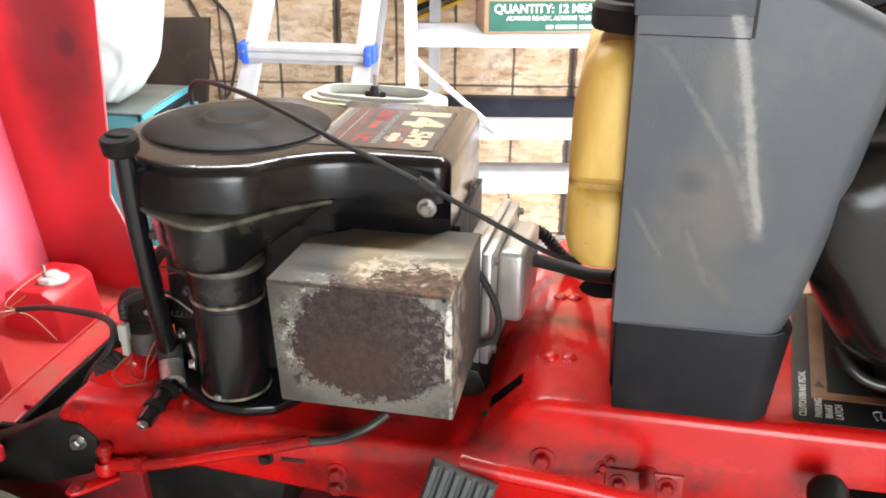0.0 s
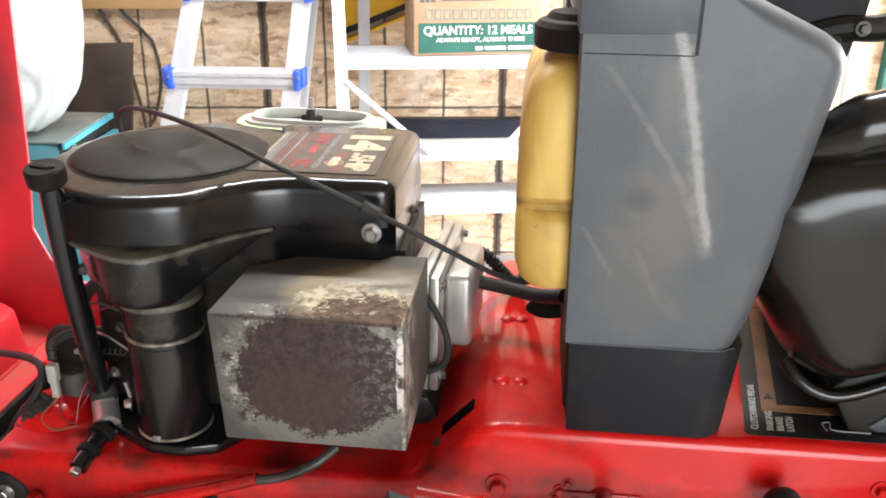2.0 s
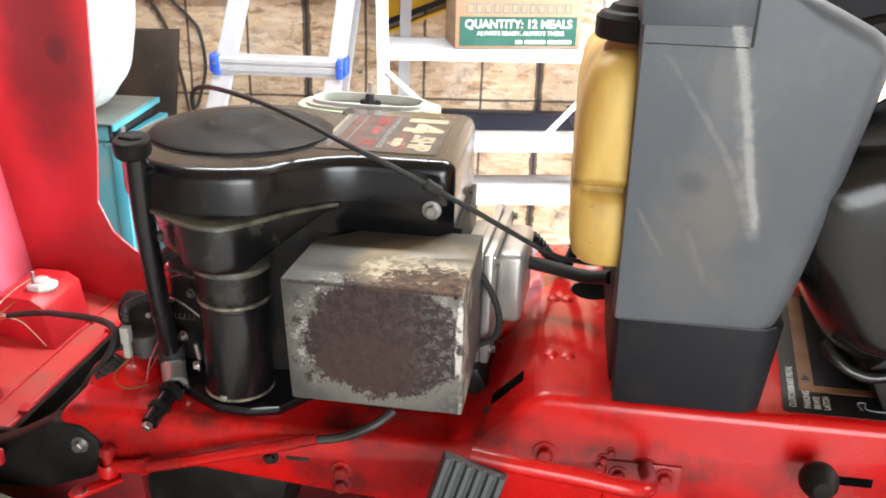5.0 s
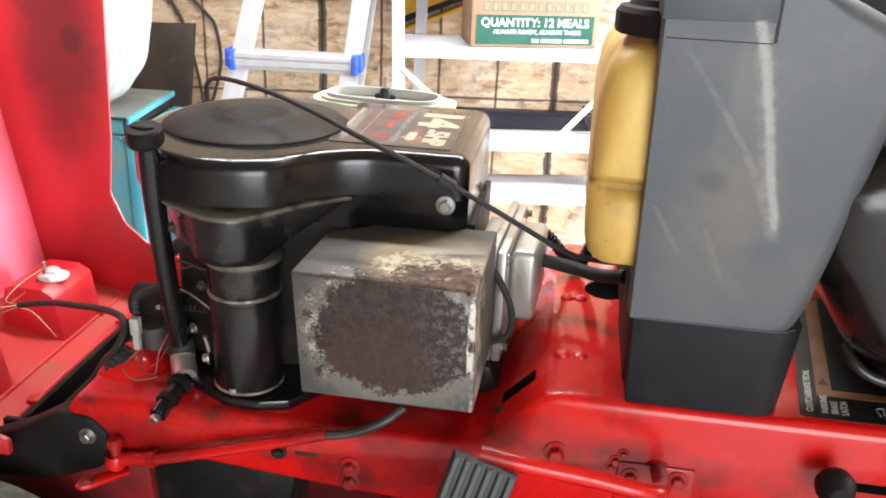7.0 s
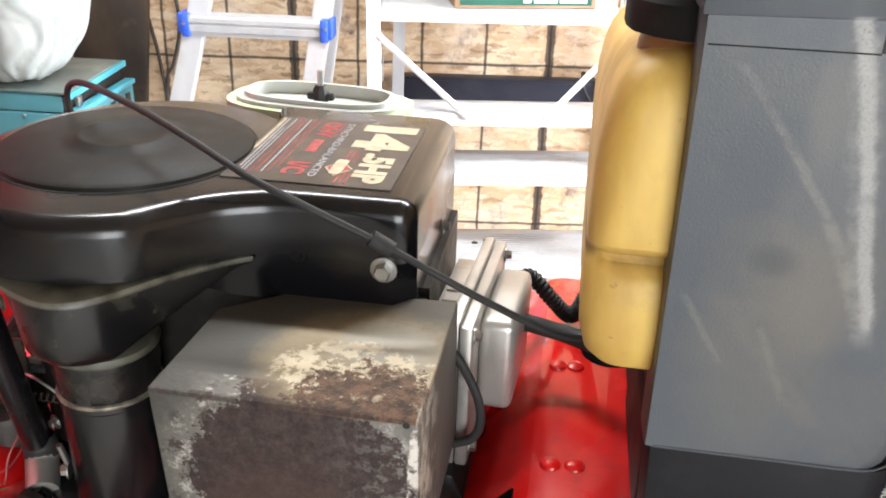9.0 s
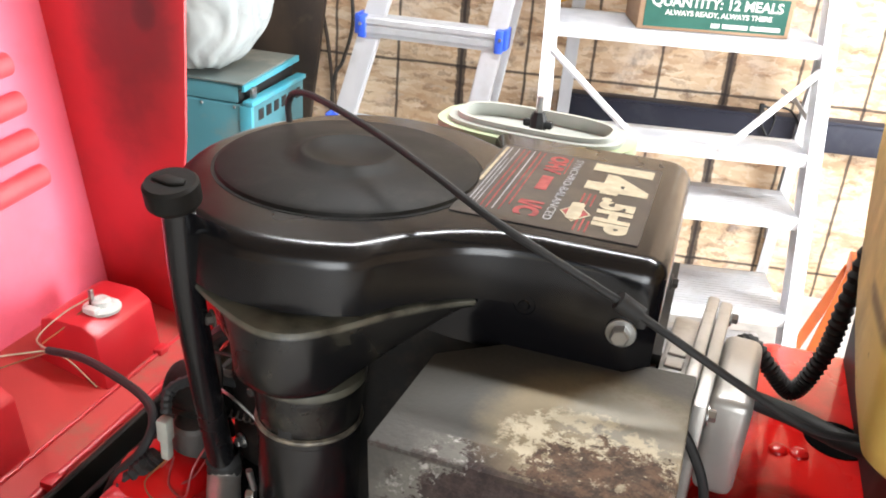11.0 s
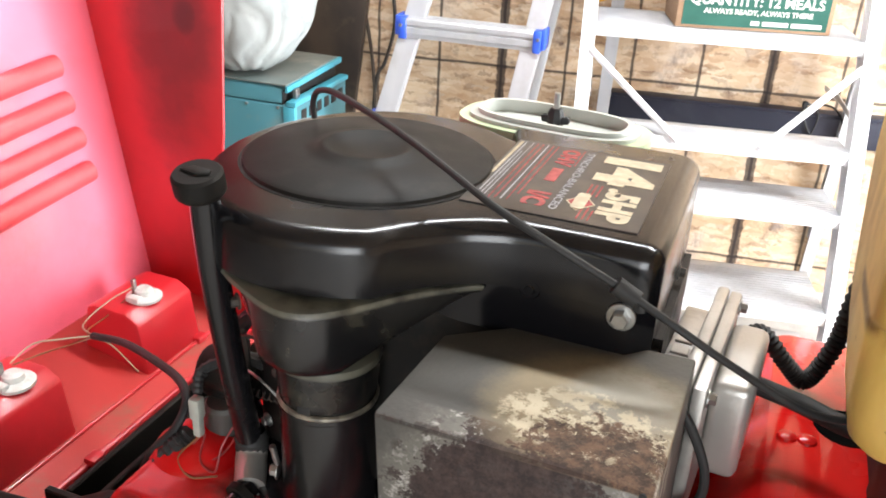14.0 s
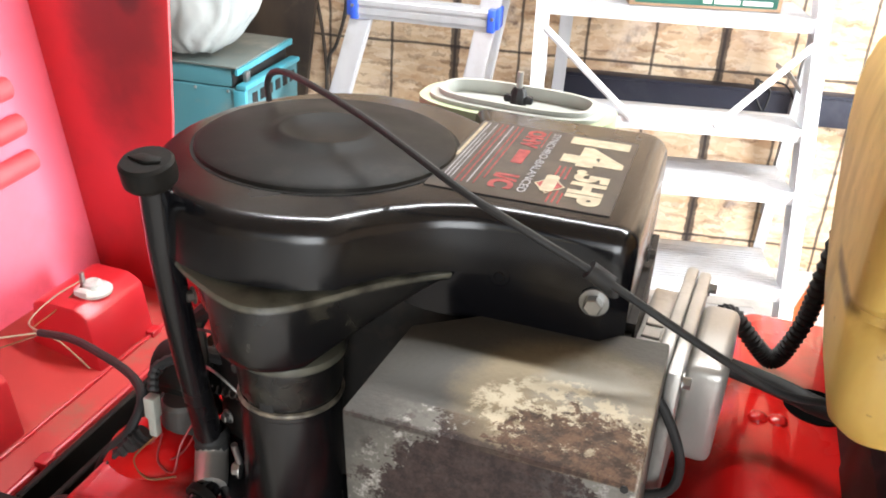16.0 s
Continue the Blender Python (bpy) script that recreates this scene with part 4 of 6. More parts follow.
# Dark disc, coloured in for the shade of a small hole.
part("rivet_hole", bm_lathe([(0, -0.0015), (0.0026, -0.0012), (0.0028, 0.0012), (0, 0.0015)], (0.200, -0.1975, 0.8935), 12, "y"), RUBBER, muffler)
part("muffler_bracket", bm_box(0.06, 0.17, -0.085, -0.03, 0.676, 0.754, 0.006), DARKSTEEL, muffler)

# dipstick and oil drain
dip = part("dipstick_tube", bm_tube([(-0.171, -0.121, 0.995), (-0.175, -0.110, 0.92), (-0.179, -0.086, 0.80), (-0.181, -0.062, 0.70)], 0.0125, 16), BLACKGLOSS, tractor, "black oil filler tube")
CAPM = Matrix.Translation((-0.171, -0.127, 1.012)) @ Matrix.Scale(0.85, 4) @ Matrix.Rotation(radians(12), 4, "X")
cap = part("dipstick_cap", bm_turn(bm_lathe([(0.013, -0.020), (0.021, -0.017), (0.0235, -0.014), (0.024, -0.010), (0.024, 0.004), (0.0215, 0.007), (0.0, 0.007)], (0, 0, 0), 32), CAPM), BLACKMATT, dip, "ribbed black filler cap")
part("cap_mark", bm_turn(bm_prism([(-0.016, -0.003), (-0.006, 0.006), (0.014, 0.004), (0.016, -0.002), (0.004, -0.007)], "z", 0.007, 0.0095, 0.001), CAPM), BLACKMATT, cap)
part("tube_collar", bm_lathe([(0.015, 0.702), (0.0168, 0.706), (0.0155, 0.712), (0.0172, 0.717), (0.0135, 0.726)], (-0.181, -0.063, 0), 20), RUBBER, dip)
part("filler_elbow", bm_tube([(-0.181, -0.062, 0.708), (-0.178, -0.070, 0.698), (-0.170, -0.084, 0.692), (-0.163, -0.098, 0.688)], 0.0155, 14), CASTALU, dip, "cast aluminium filler elbow")
part("drain_plug", bm_tube([(-0.163, -0.096, 0.688), (-0.168, -0.125, 0.680), (-0.173, -0.156, 0.669)], 0.0105, 14), BLACKGLOSS, dip, "black drain plug")
part("drain_ring", bm_tube([(-0.1645, -0.105, 0.6862), (-0.1658, -0.112, 0.6842)], 0.0155, 14), BLACKMATT, dip)
part("drain_ring", bm_tube([(-0.1690, -0.131, 0.6782), (-0.1700, -0.138, 0.6758)], 0.0138, 14), BLACKMATT, dip)
hex_bolt("drain_tip", (-0.173, -0.156, 0.669), (-0.15, -0.93, -0.33), 0.016, dip, STEEL, False)

# throttle cable over the housing
part("control_cable", bm_tube([(-0.194, 0.094, 0.996), (-0.195, 0.094, 1.013), (-0.186, 0.088, 1.026), (-0.160, 0.068, 1.034), (-0.11, 0.028, 1.037), (-0.055, -0.012, 1.035), (0.0, -0.050, 1.028), (0.055, -0.079, 1.014), (0.105, -0.085, 0.995), (0.155, -0.074, 0.967), (0.20, -0.078, 0.947), (0.24, -0.070, 0.923), (0.292, -0.045, 0.887), (0.33, -0.01, 0.865), (0.37, 0.03, 0.848)], 0.0031, 10), RUBBER, tractor, "black sheathed control cable")
part("cable_clamp", bm_tube([(0.147, -0.0758, 0.9722), (0.155, -0.0742, 0.967), (0.164, -0.0745, 0.9625)], 0.0070, 14), RUBBER, tractor, "black cable sleeve")

# air cleaner base plate with its stud
def oval(cx, cy, rx, ry, turn, seg=40, power=2.6):
    out = []
    for i in range(seg):
        a = 2 * math.pi * i / seg
        c, s = math.cos(a), math.sin(a)
        u = math.copysign(abs(c) ** (2 / power), c) * rx
        v = math.copysign(abs(s) ** (2 / power), s) * ry
        out.append((cx + u * math.cos(turn) - v * math.sin(turn), cy + u * math.sin(turn) + v * math.cos(turn)))
    return out


def ring(outer, inner, z0, z1):
    bm = bmesh.new()
    rows = [[bm.verts.new((x, y, z)) for x, y in line] for line, z in ((outer, z0), (outer, z1), (inner, z1), (inner, z0))]
    k = len(outer)
    for p, q in zip(rows, rows[1:] + rows[:1]):
        for i in range(k):
            bm.faces.new((p[i], p[(i + 1) % k], q[(i + 1) % k], q[i]))
    bmesh.ops.recalc_face_normals(bm, faces=bm.faces[:])
    return bm


AX, AY, AT = 0.008, 0.266, radians(-4)
cleaner = part("air_cleaner_base", bm_prism(oval(AX, AY, 0.084, 0.040, AT, 48, 3.2), "z", 0.960, 0.971), PALERIM, tractor, "oval pressed metal air cleaner base")
part("base_rim", bm_join(ring(oval(AX, AY, 0.095, 0.048, AT, 48, 3.0), oval(AX, AY, 0.086, 0.040, AT, 48, 3.0), 0.964, 0.980), ring(oval(AX, AY, 0.086, 0.040, AT, 48, 3.0), oval(AX, AY, 0.080, 0.035, AT, 48, 3.0), 0.964, 0.985)), PALERIM, cleaner, "pale rolled rim")
part("gasket", ring(oval(AX, AY, 0.107, 0.058, AT, 48, 2.8), oval(AX, AY, 0.0945, 0.0475, AT, 48, 3.0), 0.964, 0.976), GASKET, cleaner, "pale green foam gasket")
part("stud", bm_tube([(0.010, 0.262, 0.968), (0.010, 0.262, 1.011)], 0.0034, 10), STEEL, cleaner)
part("wing_nut", bm_join(bm_lathe([(0.009, 0.971), (0.009, 0.989), (0.006, 0.994), (0, 0.994)], (0.010, 0.262, 0), 8), bm_box(-0.006, 0.026, 0.258, 0.266, 0.977, 0.986, 0.003)), RUBBER, cleaner, "black plastic wing nut")
part("carburettor", bm_box(-0.05, 0.06, 0.21, 0.32, 0.80, 0.960, 0.02, 3), DARKSTEEL, cleaner)
part("intake_bracket", bm_box(-0.03, 0.04, 0.18, 0.34, 0.66, 0.80, 0.02), DARKSTEEL, cleaner)

# fuel tank
def loft(sections, corner, seg=6):
    """Rounded rectangles (z, x0, x1, y0, y1, corner share) joined into one skin."""
    bm = bmesh.new()
    rings = []
    for z, x0, x1, y0, y1 in sections:
        r = min(corner, (x1 - x0) * 0.45, (y1 - y0) * 0.45)
        line = []
        for cx, cy, a0 in ((x1 - r, y1 - r, 0), (x0 + r, y1 - r, 90), (x0 + r, y0 + r, 180), (x1 - r, y0 + r, 270)):
            for k in range(seg + 1):
                a = radians(a0 + 90 * k / seg)
                line.append(bm.verts.new((cx + r * math.cos(a), cy + r * math.sin(a), z)))
        rings.append(line)
    for p, q in zip(rings, rings[1:]):
        for k in range(len(p)):
            bm.faces.new((p[k], p[(k + 1) % len(p)], q[(k + 1) % len(p)], q[k]))
    bm.faces.new(rings[0][::-1])
    bm.faces.new(rings[-1])
    bmesh.ops.recalc_face_normals(bm, faces=bm.faces[:])
    return bm


tank = part("fuel_tank", loft([(0.905, 0.338, 0.40, -0.108, -0.090), (0.908, 0.324, 0.40, -0.118, -0.078), (0.916, 0.315, 0.40, -0.124, -0.066), (0.935, 0.310, 0.40, -0.127, -0.035), (0.958, 0.309, 0.40, -0.126, 0.025), (0.978, 0.309, 0.40, -0.124, 0.058), (0.985, 0.309, 0.40, -0.119, 0.064), (0.990, 0.309, 0.40, -0.1135, 0.069), (0.996, 0.309, 0.40, -0.1135, 0.075), (1.002, 0.309, 0.40, -0.123, 0.080), (1.007, 0.309, 0.40, -0.1275, 0.085), (1.03, 0.309, 0.40, -0.128, 0.105), (1.055, 0.309, 0.40, -0.127, 0.122), (1.075, 0.310, 0.40, -0.126, 0.133), (1.095, 0.313, 0.40, -0.124, 0.141), (1.112, 0.318, 0.40, -0.120, 0.142), (1.125, 0.326, 0.40, -0.113, 0.134), (1.133, 0.338, 0.40, -0.103, 0.115), (1.138, 0.352, 0.40, -0.090, 0.085)], 0.024), TANK, tractor, "yellowed translucent plastic fuel tank")
part("tank_neck", bm_lathe([(0.037, 1.120), (0.036, 1.134), (0.033, 1.138), (0.033, 1.146)], (0.366, -0.06, 0), 24), NECK, tank, "brown stained tank neck")
part("tank_cap", bm_lathe([(0.036, 1.140), (0.0455, 1.142), (0.047, 1.146), (0.047, 1.163), (0.043, 1.168), (0.036, 1.170), (0.032, 1.176), (0.0, 1.177)], (0.366, -0.06, 0), 14), BLACKMATT, tank, "black ribbed fuel cap")
part("tank_bracket", bm_box(0.37, 0.40, -0.10, 0.06, 0.755, 0.915, 0.004), BLACKMATT, tank)

# dash tower
upper = [(0.3645, 0.8585), (0.373, 0.856), (0.49, 0.833), (0.518, 0.842), (0.534, 0.860), (0.545, 0.890), (0.566, 0.985), (0.580, 1.060), (0.594, 1.134), (0.595, 1.148), (0.588, 1.160), (0.574, 1.170), (0.536, 1.188), (0.505, 1.202), (0.470, 1.218), (0.45, 1.228), (0.360, 1.228)]


def soft_plate(outline, y0, y1, radius, start, seg=8):
    """A plate across y whose near rim rolls over with a wide radius, but only along the part past x = start."""
    k = len(outline)
    flat = [Vector(p) for p in outline]
    inward = []
    for i in range(k):
        a, b = (flat[i] - flat[i - 1]).normalized(), (flat[(i + 1) % k] - flat[i]).normalized()
        t = (a + b).normalized()
        share = min(1.0, max(0.08, (flat[i].x - start) / 0.03))
        inward.append(Vector((-t.y, t.x)) * radius * share)
    bm = bmesh.new()
    rows = []
    for q in range(seg + 1):
        a = math.pi / 2 * q / seg
        rows.append([bm.verts.new((p.x + d.x * (1 - math.sin(a)), y0 + radius * (1 - math.cos(a)), p.y + d.y * (1 - math.sin(a)))) for p, d in zip(flat, inward)])
    rows.append([bm.verts.new((p.x, y1, p.y)) for p in flat])
    for a, b in zip(rows, rows[1:]):
        for i in range(k):
            bm.faces.new((a[i], a[(i + 1) % k], b[(i + 1) % k], b[i]))
    bm.faces.new(rows[0])
    bm.faces.new(rows[-1][::-1])
    bmesh.ops.recalc_face_normals(bm, faces=bm.faces[:])
    return bm


bm = soft_plate(upper, -0.142, -0.106, 0.021, 0.485)
dash = part("dash_tower", bm, DASH, tractor, "scuffed slate-grey plastic dash tower")
part("dash_side", bm_prism(upper, "y", 0.308, 0.320, 0.005, 3, True), DASH, dash)
part("dash_rear", bm_prism([(0.545, 0.890), (0.580, 1.060), (0.594, 1.134), (0.595, 1.148), (0.588, 1.160), (0.574, 1.170), (0.536, 1.188), (0.470, 1.218), (0.470, 1.208), (0.530, 1.180), (0.566, 1.162), (0.582, 1.150), (0.583, 1.136), (0.530, 0.890)], "y", -0.110, 0.308), DASH, dash)
skirt = [(0.369, 0.31), (0.369, -0.1425)]
for k in range(9):
    a = radians(-90 + k * 11.25)
    skirt.append((0.517 + 0.030 * math.cos(a), -0.1125 + 0.030 * math.sin(a)))
skirt.append((0.547, 0.31))
bm = bm_prism(skirt, "z", 0.7555, 0.859, 0.0016, 2)
for v in bm.verts:
    if v.co.x > 0.45:
        v.co.x -= 0.10 * (0.859 - v.co.z)
    elif v.co.x < 0.40:
        v.co.x += 0.04 * (0.859 - v.co.z)
part("dash_skirt", bm, SKIRT, dash, "dark grey plastic dash skirt")
part("worn_edge", bm_tube([(0.372, -0.1420, 0.8592), (0.45, -0.1424, 0.8594), (0.515, -0.1420, 0.8592), (0.535, -0.133, 0.8592)], 0.0010, 6, 3), DASH, dash, "pale worn plastic edge")
part("column_cover", bm_prism([(0.50, 0.98), (0.589, 0.976), (0.609, 1.05), (0.6235, 1.115), (0.631, 1.147), (0.638, 1.175), (0.645, 1.22), (0.50, 1.22)], "y", -0.030, 0.08, 0.003), SKIRT, dash, "dark grey steering column cover")
part("dash_shroud", bm_prism([(0.3585, 1.166), (0.4605, 1.1685), (0.4605, 1.245), (0.3585, 1.24)], "y", -0.1442, 0.30, 0.0012, 2), DASH, dash, "grey dash top shroud")
# Dark strip in place of the shaded gap beside the shroud.
part("shroud_gap", bm_box(0.4603, 0.4635, -0.1425, -0.1385, 1.150, 1.235), RUBBER, dash)
part("seam", bm_box(0.364, 0.4605, -0.1424, -0.139, 1.1488, 1.1498, 0.0003), SKIRT, dash)
part("steering_shaft", bm_tube([(0.52, CY, 1.05), (0.60, CY, 1.22)], 0.016, 14), BLACKMATT, dash)

# steering column trim and lever seen past the dash
lever = part("throttle_lever", bm_tube([(0.575, -0.03, 1.150), (0.615, -0.03, 1.162), (0.66, -0.03, 1.165), (0.72, -0.025, 1.195), (0.78, -0.02, 1.225)], 0.013, 10), BLACKMATT, tractor, "black plastic lever")
hex_bolt("lever_bolt", (0.632, -0.044, 1.164), (0, -1, 0), 0.012, lever, DARKSTEEL)
part("lever_fork", bm_box(0.592, 0.615, -0.045, -0.015, 1.10, 1.158, 0.005), BLACKMATT, lever)

# seat
def pillow(outline, y0, y1, soft, seg=9):
    """A padded block along y whose near and far rims round over towards the middle of its outline."""
    line = [(p.x, p.z) for p in rounded([(u, 0, w) for u, w in outline + outline[:1]], 5)][:-1]
    cx, cz = sum(p[0] for p in line) / len(line), sum(p[1] for p in line) / len(line)
    bm = bmesh.new()
    rows = []
    stops = [(y0 + soft * (1 - math.sin(math.pi / 2 * k / seg)), math.cos(math.pi / 2 * k / seg)) for k in range(seg, 0, -1)]
    stops += [(y0 + soft, 1.0), (y1 - soft * 0.4, 1.0), (y1, 0.85)]
    for y, spread in stops:
        shrink = 1 - 0.34 * (1 - spread) ** 1.15 if y < y1 - soft * 0.3 else spread
        rows.append([bm.verts.new((cx + (u - cx) * shrink, y, cz + (w - cz) * shrink)) for u, w in line])
    for p, q in zip(rows, rows[1:]):
        for k in range(len(p)):
            bm.faces.new((p[k], p[(k + 1) % len(p)], q[(k + 1) % len(p)], q[k]))
    bm.faces.new(rows[0])
    bm.faces.new(rows[-1][::-1])
    bmesh.ops.recalc_face_normals(bm, faces=bm.faces[:])
    return bm


seat_o = [(0.515, 1.025), (0.532, 0.958), (0.550, 0.915), (0.568, 0.883), (0.586, 0.853), (0.604, 0.828), (0.622, 0.814), (0.642, 0.808), (0.664, 0.812), (0.72, 0.835), (0.85, 0.893), (1.0, 0.955), (1.04, 1.02), (1.02, 1.09), (0.95, 1.095), (0.75, 1.078), (0.60, 1.060)]
bm = pillow(seat_o, -0.142, -0.035, 0.070)
for v in bm.verts:
    v.co.y += 0.10 * max(0.0, 0.93 - v.co.z)          # the lower half tucks under
seat = part("seat", bm, VINYL, tractor, "black vinyl seat tipped up")
part("seat_cushion", bm_prism([(0.62, 0.88), (0.66, 0.835), (0.72, 0.85), (1.0, 0.965), (1.0, 0.99), (0.64, 0.92)], "y", -0.03, 0.31, 0.018, 3), VINYL, seat)
part("seat_lip", bm_tube([(0.598, -0.094, 0.829), (0.608, -0.106, 0.817), (0.622, -0.113, 0.807), (0.642, -0.116, 0.8015), (0.663, -0.116, 0.804), (0.70, -0.116, 0.820), (0.80, -0.115, 0.866), (1.0, -0.114, 0.942)], 0.0068, 12), VINYL, seat, "rolled vinyl seam under the cushion")
roll = bm_tube([(0.566, -0.098, 1.058), (0.588, -0.098, 1.065), (0.612, -0.098, 1.076), (0.645, -0.098, 1.085), (0.74, -0.096, 1.108), (0.95, -0.09, 1.130)], 0.031, 24)
for v in roll.verts:
    k = min(1.0, max(0.35, 0.35 + (v.co.x - 0.566) / 0.085))
    v.co.y, v.co.z = -0.098 + (v.co.y + 0.098) * k, (1.055 + (v.co.x - 0.566) * 0.42) * (1 - k) + v.co.z * k
part("seat_bolster", roll, VINYL, seat)
part("seat_bracket", bm_prism([(0.645, 0.806), (0.681, 0.737), (0.693, 0.724), (0.702, 0.7275), (0.712, 0.770), (0.76, 0.812), (0.74, 0.845), (0.66, 0.818)], "y", -0.108, 0.28, 0.005), GRIMESHADE, seat, "black plastic seat bracket")
part("fender", bm_prism([(0.688, 0.763), (0.712, 0.783), (1.02, 0.85), (1.02, 0.757), (0.70, 0.757)], "y", -0.112, 0.28, 0.004), SLATE, tractor, "slate-grey plastic fender edge")
part("seat_hinge", bm_box(0.88, 0.94, 0.0, 0.18, 0.75, 0.86, 0.006), DARKSTEEL, seat)

# dimples, slot and hole in the raised deck
for sx_, sy_ in ((0.303, 0.112), (0.321, 0.113), (0.302, -0.048), (0.323, -0.047)):
    part("deck_dimple", bm_lathe([(0.0095, 0.7545), (0.0085, 0.7572), (0.0055, 0.7592), (0.002, 0.7598), (0, 0.7598)], (sx_, sy_, 0), 18), RED, tractor)
# Disc and bar lie on the deck; the openings' shade is their colour.
part("deck_hole", bm_lathe([(0.030, 0.7550), (0.029, 0.7562), (0.026, 0.7560), (0, 0.7558)], (0.356, 0.150, 0), 28), VOID, tractor)
part("ramp_slot", bm_turn(bm_box(-0.026, 0.026, -0.011, 0.011, -0.001, 0.0015, 0.0005), Matrix.Translation((0.254, -0.080, 0.7216)) @ Matrix.Rotation(radians(-46.8), 4, "Y")), VOID, tractor)
# Added dark block: stands for the shade under the engine by the ramp.
part("engine_foot", bm_prism([(0.13, 0.675), (0.224, 0.675), (0.226, 0.690), (0.214, 0.716), (0.13, 0.73)], "y", -0.035, 0.30, 0.004), GRIMESHADE, tractor, "black block standing for the shade under the engine")
hex_bolt("ramp_screw", (0.236, -0.10, 0.696), (-0.78, 0, 0.62), 0.014, tractor, RUBBER)

# warning sticker on the rear deck
SK = Matrix(((1, 0.16, 0, 0.5815), (0, 1, 0, 0), (0, 0, 1, 0.7552), (0, 0, 0, 1)))
sticker = part("warning_sticker", bm_turn(bm_prism([(0.006, -0.128), (0.16, -0.128), (0.16, 0.19), (0, 0.19), (0, -0.122), (0.002, -0.126)], "z", 0, 0.0008), SK), STICKERBLACK, tractor, "black warning sticker with orange panel")
part("orange_panel", bm_turn(bm_join(bm_box(0.020, 0.037, -0.080, 0.185, 0.0008, 0.0013), bm_box(0.037, 0.14, -0.080, -0.066, 0.0008, 0.0013)), SK), BROWNINK, sticker)
part("warning_triangle", bm_turn(bm_prism([(0.023, -0.055), (0.034, -0.055), (0.0285, -0.042)], "z", 0.0013, 0.0018), SK), LABELBLACK, sticker)
for k, txt in enumerate(("CLUTCH/BRAKE PEDAL", "PARKING", "BRAKE", "LATCH")):
    words("lettering", txt, 0.0105, SK @ Matrix.Translation((0.011 + (0 if k == 0 else 0.016 + 0.0105 * (k - 1)), -0.118, 0.0012)) @ Matrix.Rotation(radians(90), 4, "Z"), PALEINK, sticker, 0.0001, 0.86, 0.0002, "LEFT")
part("print_bar", bm_turn(bm_join(bm_tube([(0.085, -0.112, 0.001), (0.082, -0.098, 0.001), (0.09, -0.096, 0.001), (0.092, -0.11, 0.001), (0.13, -0.112, 0.001)], 0.0009, 6)), SK), DIMINK, sticker)

# nuts, lever and pedal on the frame side
for nx, nz, s in ((0.304, 0.681, 0.023), (0.379, 0.690, 0.011), (0.371, 0.680, 0.012), (0.367, 0.671, 0.010), (0.702, 0.710, 0.018), (0.704, 0.682, 0.018), (0.063, 0.624, 0.021), (0.063, 0.604, 0.021)):
    hex_bolt("frame_bolt", (nx, NEAR, nz), (0, -1, 0), s, tractor, RED)
# Solid dark bar, coloured for the shade in the slot.
part("frame_slot", bm_box(-0.006, 0.023, NEAR - 0.0015, NEAR + 0.004, 0.631, 0.6355, 0.0005), RUBBER, tractor)
hex_bolt("frame_bolt", (-0.026, NEAR, 0.632), (0, -1, 0), 0.016, tractor, GRIMESHADE)
# Near-black bar, again the shade of an opening.
part("lever_slot", bm_box(0.600, 0.664, NEAR - 0.0015, NEAR + 0.004, 0.679, 0.690, 0.0005), VOID, tractor)
gear = part("gear_lever", bm_tube([(0.608, NEAR + 0.01, 0.686), (0.598, -0.165, 0.700)], 0.006, 10), STEEL, tractor)
part("gear_knob", bm_lathe([(0, -0.021), (0.010, -0.019), (0.018, -0.010), (0.0205, 0), (0.019, 0.009), (0.012, 0.018), (0.006, 0.022), (0, 0.022)], (0.594, -0.182, 0.707), 24, "y"), BLACKMATT, gear, "black ball knob")
pedal = part("brake_pedal", bm_tube([(0.225, -0.232, 0.728), (0.27, -0.232, 0.722), (0.34, -0.228, 0.712), (0.398, -0.222, 0.700), (0.417, -0.20, 0.690), (0.419, -0.15, 0.675)], 0.0095, 14), RED, tractor, "red bent tube brake pedal")
ribbed = [(-0.036, 0.0), (0.036, 0.0)]
for k in range(6):
    r0 = 0.034 - k * 0.0118
    ribbed += [(r0, -0.012), (r0 - 0.001, -0.019), (r0 - 0.0065, -0.019), (r0 - 0.0075, -0.012)]
part("pedal_pad", bm_turn(bm_prism(ribbed, "z", -0.055, 0.055, 0.001, 1), Matrix.Translation((0.217, -0.250, 0.674)) @ Matrix.Rotation(radians(-12), 4, "X") @ Matrix.Rotation(radians(16), 4, "Y")), SLATE, pedal, "ribbed grey rubber pedal pad")
part("pedal_bracket", bm_join(bm_box(0.374, 0.459, NEAR - 0.004, NEAR + 0.002, 0.612, 0.681, 0.002), bm_lathe([(0.016, 0), (0.016, 0.012), (0.010, 0.014), (0, 0.014)], (0.418, NEAR - 0.004, 0.672), 20, "y")), RED, pedal)
hex_bolt("bracket_bolt", (0.389, NEAR - 0.004, 0.664), (0, -1, 0), 0.018, pedal, RED)
hex_bolt("bracket_bolt", (0.441, NEAR - 0.004, 0.667), (0, -1, 0), 0.018, pedal, RED)

# steering drag link
rod = part("drag_link", bm_tube([(-0.215, -0.16, 0.604), (-0.17, -0.163, 0.612), (-0.03, -0.165, 0.656), (0.04, -0.165, 0.680)], 0.0072, 12), RED, tractor, "red steering rod")
